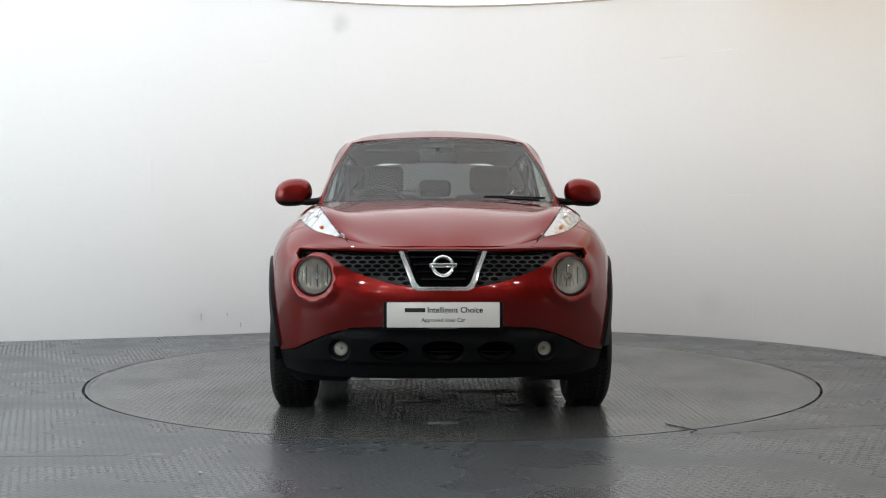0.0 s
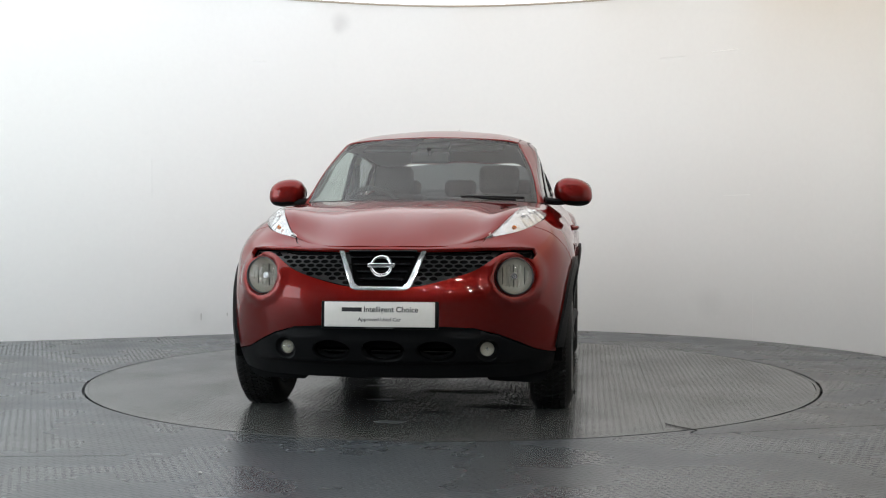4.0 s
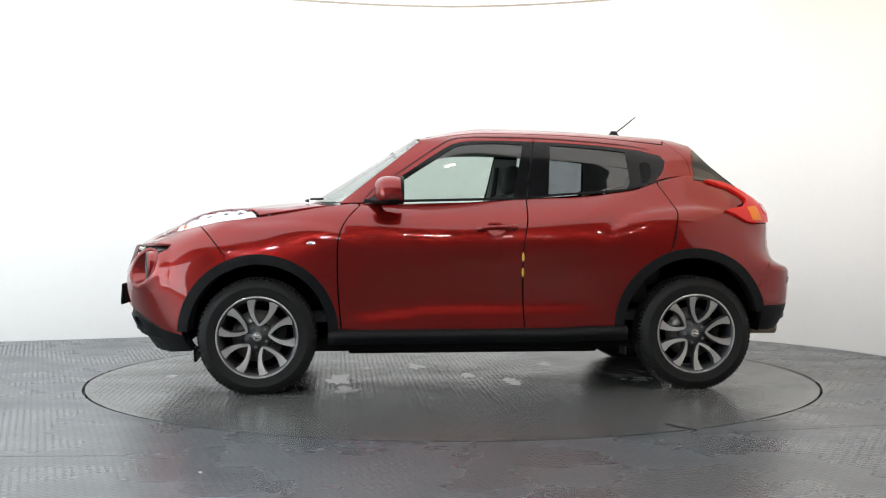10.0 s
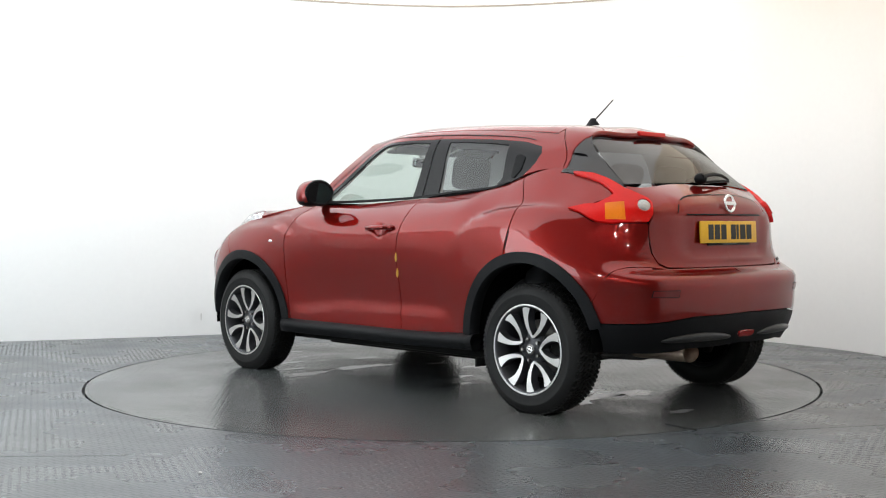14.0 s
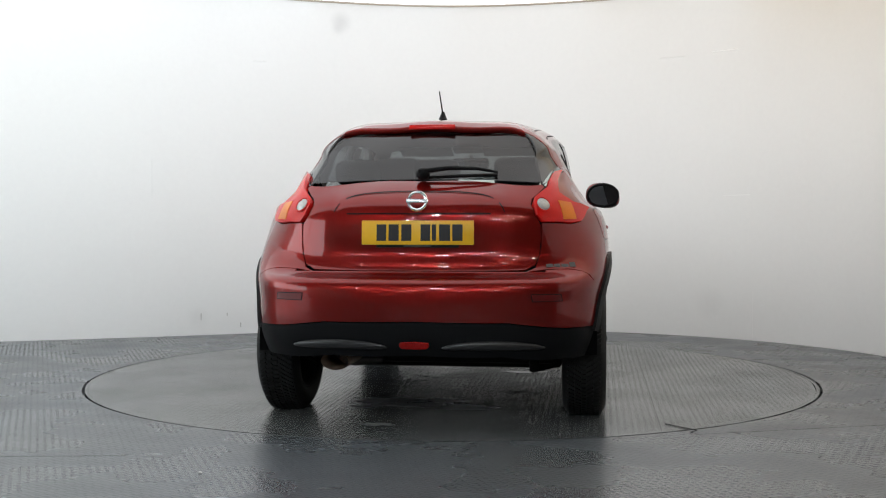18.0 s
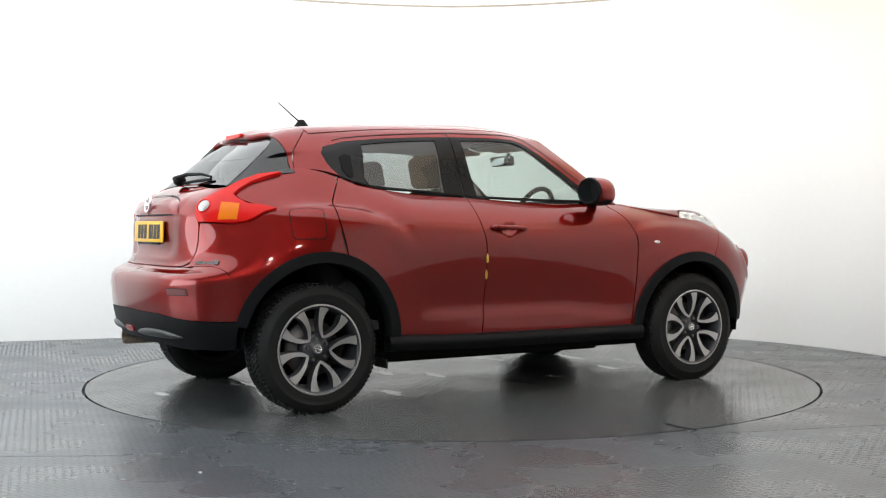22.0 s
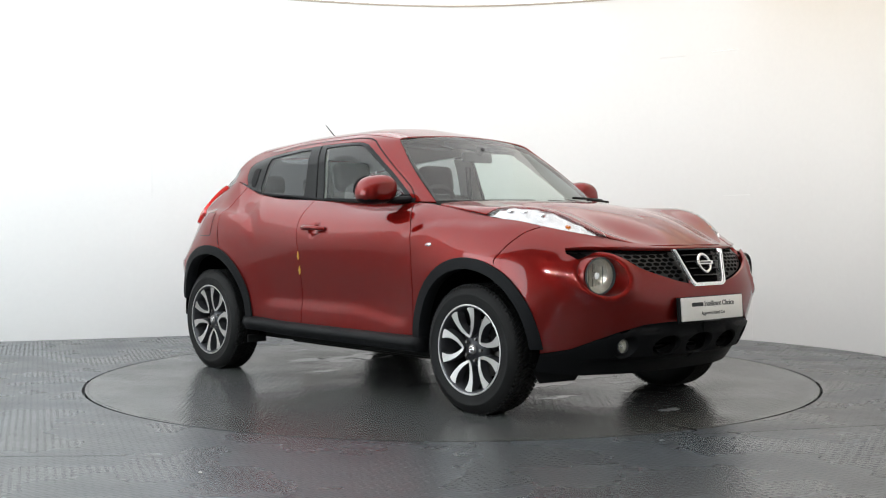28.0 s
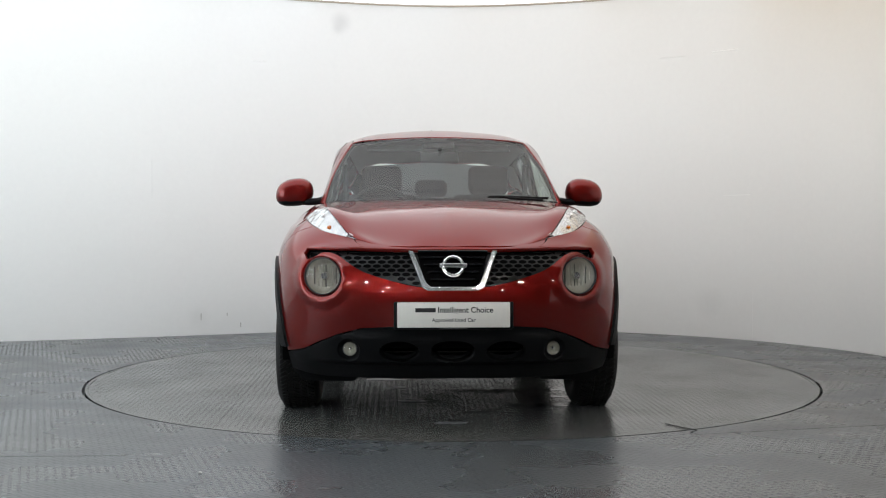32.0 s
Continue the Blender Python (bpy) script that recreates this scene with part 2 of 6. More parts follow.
def panel(name, skin, outline, material, parent, holes=(), step=0.035, off=0.0, flange=0.012, both=False, mirror=False, label="", sculpt=None, plain=False):
    """Cuts a panel out of a skin along an outline in the skin's own measure, with rims turned inward. both: joins its mirror image; mirror: the other side."""
    outline = dense(outline, 0.03)
    v, f = fill(outline, holes, step)
    pos, nor = zip(*[skin.at(p) for p in v])
    pos, nor = np.array(pos), np.array(nor)
    if sculpt:
        h = 0.004
        for i, (p, n) in enumerate(zip(pos.copy(), nor.copy())):
            t1 = np.cross(n, (0, 0, 1.0) if abs(n[2]) < 0.8 else (1.0, 0, 0))
            t1 /= np.linalg.norm(t1)
            t2 = np.cross(n, t1)
            d1 = (sculpt(*(p + h * t1)) - sculpt(*(p - h * t1))) / (2 * h)
            d2 = (sculpt(*(p + h * t2)) - sculpt(*(p - h * t2))) / (2 * h)
            pos[i] = p + n * sculpt(*p)
            m = n - d1 * t1 - d2 * t2
            nor[i] = m / np.linalg.norm(m)
    pos = pos + nor * off
    e1, e2 = pos[f[:, 1]] - pos[f[:, 0]], pos[f[:, 2]] - pos[f[:, 0]]
    bad = (np.cross(e1, e2) * nor[f[:, 0]]).sum(axis=1) < 0
    f[bad] = f[bad][:, ::-1]
    verts, norms, faces = [*pos], [*nor], [tuple(t) for t in f]
    count = {}
    for a, b, c in faces:
        for k in ((a, b), (b, c), (c, a)):
            count[k] = count.get(k, 0) + 1
    rim = [k for k in count if (k[1], k[0]) not in count]
    if flange:
        for a, b in rim:
            if both and abs(pos[a][1]) < 2e-3 and abs(pos[b][1]) < 2e-3:
                continue
            k = len(verts)
            side = np.cross(pos[b] - pos[a], nor[a])
            side /= np.linalg.norm(side) + 1e-9
            ra, rb = pos[a] - nor[a] * flange, pos[b] - nor[b] * flange
            verts += [pos[a], pos[b], rb, ra]
            soft = (nor[a] + side) / np.linalg.norm(nor[a] + side)
            norms += [soft, soft, side, side]
            faces.append((k + 1, k, k + 3, k + 2))
    verts, norms = np.array(verts), np.array(norms)
    if both or mirror:
        fl = np.array([1, -1, 1])
        mv, mn, mf = verts * fl, norms * fl, [t[::-1] for t in faces]
        if both:
            k = len(verts)
            seam = (abs(verts[:, 1]) < 1e-4) & (np.arange(k) < len(pos))
            norms[seam, 1] = 0
            to = np.where(seam, np.arange(k), np.arange(k) + k)
            verts, norms, faces = np.concatenate([verts, mv]), np.concatenate([norms, mn]), faces + [tuple(int(to[i]) for i in t) for t in mf]
        else:
            verts, norms, faces = mv, mn, mf
    return link(name, verts, [t[::-1] for t in faces] if plain else faces, material, parent, label, normals=None if plain else norms)


def ease(a, b, x):
    """0 below a, 1 above b, smooth between."""
    k = min(1.0, max(0.0, (x - a) / (b - a)))
    return k * k * (3 - 2 * k)


def pair(name, skin, outline, material, parent, **kw):
    """The same panel on both sides of the car, as two objects."""
    return [panel(name, skin, outline, material, parent, mirror=m, **kw) for m in (False, True)]


def tube(bm, path, r, n=8, taper=None):
    """A round bar along a path of points."""
    p = [Vector(q) for q in path]
    rings = []
    for i, q in enumerate(p):
        d = (p[min(i + 1, len(p) - 1)] - p[max(i - 1, 0)]).normalized()
        a = d.orthogonal().normalized()
        if i and rings:
            a = (last - d * last.dot(d)).normalized()
        last, b = a, d.cross(a)
        rr = r if taper is None else r + (taper - r) * i / (len(p) - 1)
        rings.append([bm.verts.new(q + (a * math.cos(2 * math.pi * k / n) + b * math.sin(2 * math.pi * k / n)) * rr) for k in range(n)])
    for s, t in zip(rings, rings[1:]):
        for k in range(n):
            bm.faces.new((s[k], s[(k + 1) % n], t[(k + 1) % n], t[k]))
    bm.faces.new(rings[0][::-1])
    bm.faces.new(rings[-1])
    return bm


def slab(bm, outline, y0, y1, bevel=0.0):
    """A flat shape (u, v) with thickness: stands in x-z, from y0 to y1."""
    lo = [bm.verts.new((u, y0, v)) for u, v in outline]
    f = bm.faces.new(lo)
    r = bmesh.ops.extrude_face_region(bm, geom=[f])
    for v in r["geom"]:
        if isinstance(v, bmesh.types.BMVert):
            v.co.y = y1
    if bevel:
        es = [e for e in bm.edges if abs(e.verts[0].co.y - y1) < 1e-6 and abs(e.verts[1].co.y - y1) < 1e-6]
        bmesh.ops.bevel(bm, geom=es, offset=bevel, segments=2, affect="EDGES")
    bmesh.ops.recalc_face_normals(bm, faces=bm.faces)
    return bm


# ---- the studio ----
def wall_plan():
    pts = [(-7.5, 0.55), (-5.5, 1.35), (-3.71, 2.05), (-2.65, 2.42), (-1.65, 2.84), (-0.75, 3.16), (0.1, 3.27), (0.9, 3.14), (1.6, 2.86),
           (2.38, 2.30), (2.89, 1.67), (3.17, 1.02), (3.33, 0.35), (3.42, -.6), (3.46, -1.8), (3.40, -3.0), (3.15, -4.2)]
    return curve(pts, 0.12)


def strip(name, plan, z0, z1, thick, material, parent=None):
    """A wall of some thickness along a plan line."""
    p = np.array(plan)
    d = np.gradient(p, axis=0)
    n = np.stack([-d[:, 1], d[:, 0]], axis=1)
    n /= np.linalg.norm(n, axis=1, keepdims=True)
    q = p + n * thick
    k = len(p)
    vs = [(x, y, z0) for x, y in p] + [(x, y, z1) for x, y in p] + [(x, y, z0) for x, y in q] + [(x, y, z1) for x, y in q]
    fs = []
    for i in range(k - 1):
        fs += [(i, i + 1, k + i + 1, k + i), (2 * k + i + 1, 2 * k + i, 3 * k + i, 3 * k + i + 1), (k + i, k + i + 1, 3 * k + i + 1, 3 * k + i)]
    fs += [(0, k, 3 * k, 2 * k), (k - 1, 3 * k - 1, 4 * k - 1, 2 * k - 1)]
    return link(name, vs, fs, material, parent)


WALL = mat("white_painted_wall", (0.77, 0.77, 0.76), rough=0.75, bump=0.08, scale=25, vary=0.015, wear=0.8)
HALL = mat("dark_hall_wall", (0.10, 0.10, 0.105), rough=0.8, vary=0.1)
LIGHTBOXES = [mat("lit_ceiling_diffuser", (0.8, 0.8, 0.8), rough=0.6, emit=e, strength=k, vary=0) for e, k in (
    ((.935, .98, .99), 1.46), ((.945, .975, 1.01), 1.35), ((.955, .965, .98), 1.23), ((.97, .955, .945), 1.13), ((.985, .94, .89), .99), ((1.0, .82, .60), .74))]
LAMP_COOL = mat("cool_lamp_diffuser", (0.8, 0.8, 0.8), emit=(0.9, 0.97, 1.0), strength=540, vary=0)
LAMP_WARM = mat("warm_lamp_diffuser", (0.8, 0.8, 0.8), emit=(1.0, 0.93, 0.84), strength=255, vary=0)
COOL_FILL = mat("cool_fill_pane", (0.8, 0.8, 0.8), emit=(0.86, 0.96, 1.01), strength=3.2, vary=0)
PLAN = wall_plan()


def smudge(material, spots):
    """Soft grey marks rubbed into the wall paint."""
    nt = material.node_tree
    b = nt.nodes["Principled BSDF"]
    src = b.inputs["Base Color"].links[0].from_socket
    co = nt.nodes.new("ShaderNodeTexCoord")
    for place, size, depth in spots:
        d = nt.nodes.new("ShaderNodeVectorMath")
        d.operation = "DISTANCE"
        d.inputs[1].default_value = place
        nt.links.new(co.outputs["Object"], d.inputs[0])
        m = nt.nodes.new("ShaderNodeMapRange")
        m.interpolation_type = "SMOOTHSTEP"
        m.inputs[1].default_value, m.inputs[2].default_value = 0, size
        m.inputs[3].default_value, m.inputs[4].default_value = 1 - depth, 1
        nt.links.new(d.outputs["Value"], m.inputs[0])
        k = nt.nodes.new("ShaderNodeVectorMath")
        k.operation = "SCALE"
        nt.links.new(src, k.inputs[0])
        nt.links.new(m.outputs[0], k.inputs["Scale"])
        src = k.outputs[0]
    nt.links.new(src, b.inputs["Base Color"])


smudge(WALL, [((-1.0, 3.08, 2.80), .13, .16), ((-1.03, 3.07, 2.73), .08, .08), ((2.2, 2.45, .30), .2, .05), ((-2.2, 2.6, .16), .12, .06)])
wall = tagged(strip("wall_north", PLAN, 0, 3.05, 0.1, WALL), "curved white painted studio wall with faint joints", "wall", kind="structure")


def floor_material(name, base, scale, rough, relief=.9):
    m = mat(name, base, rough=rough, vary=0.12, rough_vary=0.3, scale=30, wear=1.2)
    nt = m.node_tree
    b = nt.nodes["Principled BSDF"]
    co = nt.nodes.new("ShaderNodeTexCoord")
    br = nt.nodes.new("ShaderNodeTexBrick")
    br.inputs["Scale"].default_value = scale
    br.inputs["Mortar Size"].default_value = 0.17
    br.inputs["Mortar Smooth"].default_value = 0.6
    br.inputs["Brick Width"].default_value, br.inputs["Row Height"].default_value = 1.4, 0.7
    turn = nt.nodes.new("ShaderNodeMapping")
    turn.inputs["Rotation"].default_value = (0, 0, radians(38))
    nt.links.new(co.outputs["Object"], turn.inputs[0])
    nt.links.new(turn.outputs[0], br.inputs["Vector"])
    bp = nt.nodes.new("ShaderNodeBump")
    bp.invert = True
    bp.inputs["Strength"].default_value, bp.inputs["Distance"].default_value = relief, 0.003
    nt.links.new(br.outputs["Fac"], bp.inputs["Height"])
    nt.links.new(bp.outputs[0], b.inputs["Normal"])
    old = b.inputs["Base Color"].links[0].from_socket
    worn = nt.nodes.new("ShaderNodeMapRange")
    worn.inputs[3].default_value, worn.inputs[4].default_value = 1.10, 0.86
    nt.links.new(br.outputs["Fac"], worn.inputs[0])
    tint = nt.nodes.new("ShaderNodeVectorMath")
    tint.operation = "SCALE"
    # blotches of bluish and brownish steel, with rubbed streaks
    blot = nt.nodes.new("ShaderNodeTexNoise")
    blot.inputs["Scale"].default_value, blot.inputs["Detail"].default_value = .7, 2
    nt.links.new(co.outputs["Object"], blot.inputs["Vector"])
    ramp = nt.nodes.new("ShaderNodeValToRGB")
    ramp.color_ramp.elements[0].position, ramp.color_ramp.elements[1].position = .25, .75
    ramp.color_ramp.elements[0].color, ramp.color_ramp.elements[1].color = (.86, .92, .98, 1), (1.11, 1.07, 1.0, 1)
    nt.links.new(blot.outputs[0], ramp.inputs[0])
    hue = nt.nodes.new("ShaderNodeVectorMath")
    hue.operation = "MULTIPLY"
    nt.links.new(old, hue.inputs[0])
    nt.links.new(ramp.outputs[0], hue.inputs[1])
    rub = nt.nodes.new("ShaderNodeTexNoise")
    rub.inputs["Scale"].default_value, rub.inputs["Detail"].default_value = 1.6, 4
    rub.inputs["Roughness"].default_value = .5
    long_ = nt.nodes.new("ShaderNodeMapping")
    long_.inputs["Scale"].default_value = (1, 1.25, 1)
    nt.links.new(co.outputs["Object"], long_.inputs[0])
    nt.links.new(long_.outputs[0], rub.inputs["Vector"])
    wear = nt.nodes.new("ShaderNodeMapRange")
    wear.inputs[1].default_value, wear.inputs[2].default_value = .35, .68
    wear.inputs[3].default_value, wear.inputs[4].default_value = rough * .8, rough * 1.3
    nt.links.new(rub.outputs[0], wear.inputs[0])
    nt.links.new(wear.outputs[0], b.inputs["Roughness"])
    nt.links.new(hue.outputs[0], tint.inputs[0])
    nt.links.new(worn.outputs[0], tint.inputs["Scale"])
    nt.links.new(tint.outputs[0], b.inputs["Base Color"])
    return m


FLOOR = floor_material("grey_chequer_plate_floor", (0.083, 0.090, 0.097), 26, 0.27, .15)
DECK = floor_material("turntable_chequer_plate", (0.080, 0.083, 0.084), 26, 0.21, .1)
R_DECK = 2.25


def build_floor():
    bm = bmesh.new()
    n = 128
    inner = [bm.verts.new(((R_DECK + 0.006) * math.cos(2 * math.pi * i / n), (R_DECK + 0.006) * math.sin(2 * math.pi * i / n), 0)) for i in range(n)]
    low = [bm.verts.new((v.co.x, v.co.y, -0.05)) for v in inner]
    outer = []
    for i in range(n):
        a = 2 * math.pi * i / n
        c, s = math.cos(a), math.sin(a)
        k = min(12 / max(abs(c), 1e-6), 16 / max(abs(s), 1e-6))
        outer.append(bm.verts.new((c * k, s * k, 0)))
    for i in range(n):
        j = (i + 1) % n
        bm.faces.new((inner[i], outer[i], outer[j], inner[j]))
        bm.faces.new((low[i], inner[i], inner[j], low[j]))
    bm.faces.new(low)
    bmesh.ops.recalc_face_normals(bm, faces=bm.faces)
    return tagged(part("floor", bm, FLOOR, smooth=False), "dark grey chequer-plate floor, worn and slightly glossy", "floor", kind="structure")


floor = build_floor()


def build_turntable():
    """Deck of straight steel sheets with narrow joints, inside a thin rim."""
    thing = tagged(new("turntable"), "round dark steel turntable deck set flush in the floor", "turntable")
    cuts = [-R_DECK, -1.22, 0.0, 1.22, R_DECK]
    R = R_DECK - .03
    for c0, c1 in zip(cuts, cuts[1:]):
        lo, hi = max(c0 + .0007, -R + .001), min(c1 - .0007, R - .001)
        ys = np.linspace(lo, hi, 28)
        w = np.sqrt(np.maximum(R * R - ys * ys, 1e-6))
        rim = [(x, y) for x, y in zip(w, ys)] + [(-x, y) for x, y in zip(w[::-1], ys[::-1])]
        bm = slab(bmesh.new(), rim, 0, .02)
        for v in bm.verts:
            v.co = (v.co.x, v.co.z, v.co.y - .02)
        bmesh.ops.recalc_face_normals(bm, faces=bm.faces)
        part("deck_sheet", bm, DECK, thing, smooth=False)
    vs, fs = revolve([(R + .001, -.02), (R + .001, 0), (R_DECK - .010, 0), (R_DECK - .010, -.03)], 128, "z")
    link("deck_rim", vs, fs, DECK, thing, smooth=False)
    # wet patches on the sheets, the white wall's reflection put into their pale colour
    rnd = random.Random(4)
    for x, y, r in ((-1.23, .06, .13), (-1.28, -.22, .12), (-1.12, .22, .14), (-1.08, -.06, .12), (-1.30, .30, .08), (-1.84, .13, .05), (1.08, -.26, .045), (1.77, -.09, .05), (.53, -.38, .04)):
        pts = []
        for i in range(26):
            q = 2 * math.pi * i / 26
            k = r * (.55 + .7 * rnd.random())
            pts.append((x + .7 * k * math.cos(q), y + 1.5 * k * math.sin(q)))
        bm = slab(bmesh.new(), pts, 0, .0006)
        for v in bm.verts:
            v.co = (v.co.x, v.co.z, v.co.y + .0002)
        bmesh.ops.recalc_face_normals(bm, faces=bm.faces)
        part("wet_sheen_patch", bm, PALE_SHEEN, thing, smooth=False)
    # darker, glossier irregular patches on the sheets
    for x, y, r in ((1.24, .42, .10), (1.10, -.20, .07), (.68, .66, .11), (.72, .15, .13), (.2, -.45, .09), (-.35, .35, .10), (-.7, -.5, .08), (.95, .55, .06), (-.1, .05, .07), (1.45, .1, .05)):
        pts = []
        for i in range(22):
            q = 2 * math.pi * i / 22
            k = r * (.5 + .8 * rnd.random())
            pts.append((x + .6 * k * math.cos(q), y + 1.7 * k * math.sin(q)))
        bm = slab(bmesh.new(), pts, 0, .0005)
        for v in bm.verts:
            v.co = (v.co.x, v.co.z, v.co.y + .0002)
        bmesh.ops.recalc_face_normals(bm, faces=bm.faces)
        part("dark_patch", bm, DARK_FILM, thing, smooth=False)
    return thing


def build_lugs(name, material, parent, keep, height, label, x0, x1, y0, y1, turn):
    """Raised almond lugs of the chequer plate, laid crosswise in rows, as one mesh."""
    pitch, L, W = .032, .0130, .0042
    c, q = math.cos(radians(turn)), math.sin(radians(turn))
    R = max(abs(x0), abs(x1)) + max(abs(y0), abs(y1))
    n = int(R / pitch)
    i, j = np.meshgrid(np.arange(-n, n + 1), np.arange(-n, n + 1))
    i, j = i.ravel(), j.ravel()
    u, v = i * pitch, j * pitch
    x, y = c * u - q * v, q * u + c * v
    ok = (x > x0) & (x < x1) & (y > y0) & (y < y1) & keep(x, y)
    x, y, odd = x[ok], y[ok], ((i + j) % 2 == 0)[ok]
    a = radians(turn) + np.where(odd, math.pi / 4, -math.pi / 4)
    ca, sa = np.cos(a), np.sin(a)
    form = [(-L, 0, 0), (-.35 * L, -W, 0), (.35 * L, -W, 0), (L, 0, 0), (.35 * L, W, 0), (-.35 * L, W, 0), (-.4 * L, 0, height), (.4 * L, 0, height)]
    vs = np.stack([np.stack([x + ca * p - sa * r, y + sa * p + ca * r, np.full_like(x, h + .0002)], axis=1) for p, r, h in form], axis=1).reshape(-1, 3)
    tri = np.array([(0, 1, 6), (1, 2, 7), (1, 7, 6), (2, 3, 7), (3, 4, 7), (4, 5, 6), (4, 6, 7), (5, 0, 6)])
    fs = (np.arange(len(x))[:, None, None] * 8 + tri[None]).reshape(-1, 3)
    me = bpy.data.meshes.new(name)
    me.vertices.add(len(vs))
    me.vertices.foreach_set("co", vs.ravel())
    me.loops.add(fs.size)
    me.loops.foreach_set("vertex_index", fs.ravel())
    me.polygons.add(len(fs))
    me.polygons.foreach_set("loop_start", np.arange(len(fs)) * 3)
    me.update(calc_edges=True)
    me.materials.append(material)
    ob = new(name, me)
    ob.parent = parent
    return tagged(ob, label, kind="stuff")


DARK_FILM = mat("dark_gloss_film", (0.028, 0.028, 0.03), rough=0.10, vary=0.2, ior=1.33)
# base colour lightened to stand for the wall mirrored in the wet
PALE_SHEEN = mat("pale_wet_sheen", (0.30, 0.305, 0.31), rough=0.05, ior=1.6, vary=0.25, scale=14)
turntable = build_turntable()
build_lugs("deck_lug", DECK, turntable, lambda x, y: np.hypot(x, y) < 2.19, .0005, "worn low lugs of the deck plates", -2.2, 2.2, -2.2, 2.2, 0)
build_lugs("floor_lug", FLOOR, floor, lambda x, y: (np.hypot(x, y) > 2.28) & ((x > 2.3) | (y < 2.9)), .0009, "raised lugs of the chequer plate", -4.6, 3.5, -4.6, 3.2, 20)


def build_ceiling():
    """White ceiling over the turntable with a bright light cove along the wall, and the dark hall behind the camera."""
    p = np.array([(x - (.002 if x > 2 else 0), y - .002) for x, y in PLAN if x > -7.4 and y > -3.0])
    k = int(np.argmax(p[:, 0]))
    cuts = [-7.35, -2.4, -1.2, 0.0, 1.2, 2.4]
    for i, x0 in enumerate(cuts):
        last = i == len(cuts) - 1
        x1 = 9 if last else cuts[i + 1] - .001
        top = [(x0, float(np.interp(x0, p[:k, 0], p[:k, 1])))] + [tuple(q) for q in p if x0 < q[0] < x1 and (last or q[1] > .3)]
        outline = top + ([(3.39, -3.0)] if last else [(x1, float(np.interp(x1, p[:k, 0], p[:k, 1]))), (x1, -3.0)]) + [(x0, -3.0)]
        bm = slab(bmesh.new(), outline, 0, .06)
        for v in bm.verts:
            v.co = (v.co.x, v.co.z, 2.985 + v.co.y)
        bmesh.ops.recalc_face_normals(bm, faces=bm.faces)
        tagged(part("ceiling_light_panel", bm, LIGHTBOXES[i], smooth=False), "large white lit stretch ceiling over the turntable", "ceiling light", group="lit ceiling")
    bm = bmesh.new()
    box(bm, (0, -6, 4.6), (24, 26, 0.1))
    tagged(part("ceiling", bm, HALL, smooth=False), "dark hall ceiling", "ceiling", kind="structure")
    # unseen glowing panel added in the west for cool side light, framed like a window
    win = tagged(new("west_fill_panel"), "unseen cool light panel added as a tall frosted window in a white frame", "window", kind="structure")
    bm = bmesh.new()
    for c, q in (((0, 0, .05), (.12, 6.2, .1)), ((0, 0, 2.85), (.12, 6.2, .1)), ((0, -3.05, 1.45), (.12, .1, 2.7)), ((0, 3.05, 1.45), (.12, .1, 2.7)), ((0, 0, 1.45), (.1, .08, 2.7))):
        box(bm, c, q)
    part("fill_panel_frame", bm, WALL, win, smooth=False)
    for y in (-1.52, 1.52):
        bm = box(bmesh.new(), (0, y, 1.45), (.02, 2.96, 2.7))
        part("pane", bm, COOL_FILL, win, smooth=False)
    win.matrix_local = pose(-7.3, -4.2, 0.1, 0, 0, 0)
    for name, c, s in (("wall_west", (-7.6, -6, 2.25), (0.1, 26, 4.5)), ("wall_east", (11, -6, 2.25), (0.1, 26, 4.5)),
                       ("wall_south", (0, -15, 2.25), (22, 0.1, 4.5)), ("wall_back", (0, 6, 2.25), (22, 0.1, 4.5))):
        bm = bmesh.new()
        box(bm, c, s)
        tagged(part(name, bm, WALL if name == "wall_west" else HALL, smooth=False), "white painted hall wall" if name == "wall_west" else "plain dark hall wall", "wall", kind="structure")
    for x, y, cool in ((-3.0, -6.4, 1), (-1.0, -6.2, 1), (1.0, -6.2, 0), (3.0, -6.4, 0), (-2.2, -8.4, 1), (0, -8.6, 1), (2.2, -8.4, 0), (-3.4, -11.0, 1), (-1.1, -11.4, 1), (1.1, -11.4, 0), (3.4, -11.0, 0)):
        thing = tagged(new("ceiling_lamp"), "narrow white lit hall lamp hung under the ceiling", "ceiling lamp", group="hall lamps")
        thing.location = (x, y, 3.1)
        bm = bmesh.new()
        box(bm, (0, 0, .03), (.32, .11, .05), bevel=.01)
        part("housing", bm, ALLOY_DARK, thing)
        bm = bmesh.new()
        box(bm, (0, 0, 0), (.28, .075, .02))
        part("diffuser", bm, LAMP_COOL if cool else LAMP_WARM, thing, smooth=False)
        for q in (-.12, .12):
            bm = tube(bmesh.new(), [(q, 0, .05), (q, 0, 1.46)], .006, 6)
            part("hanger", bm, ALLOY_DARK, thing)


build_ceiling()

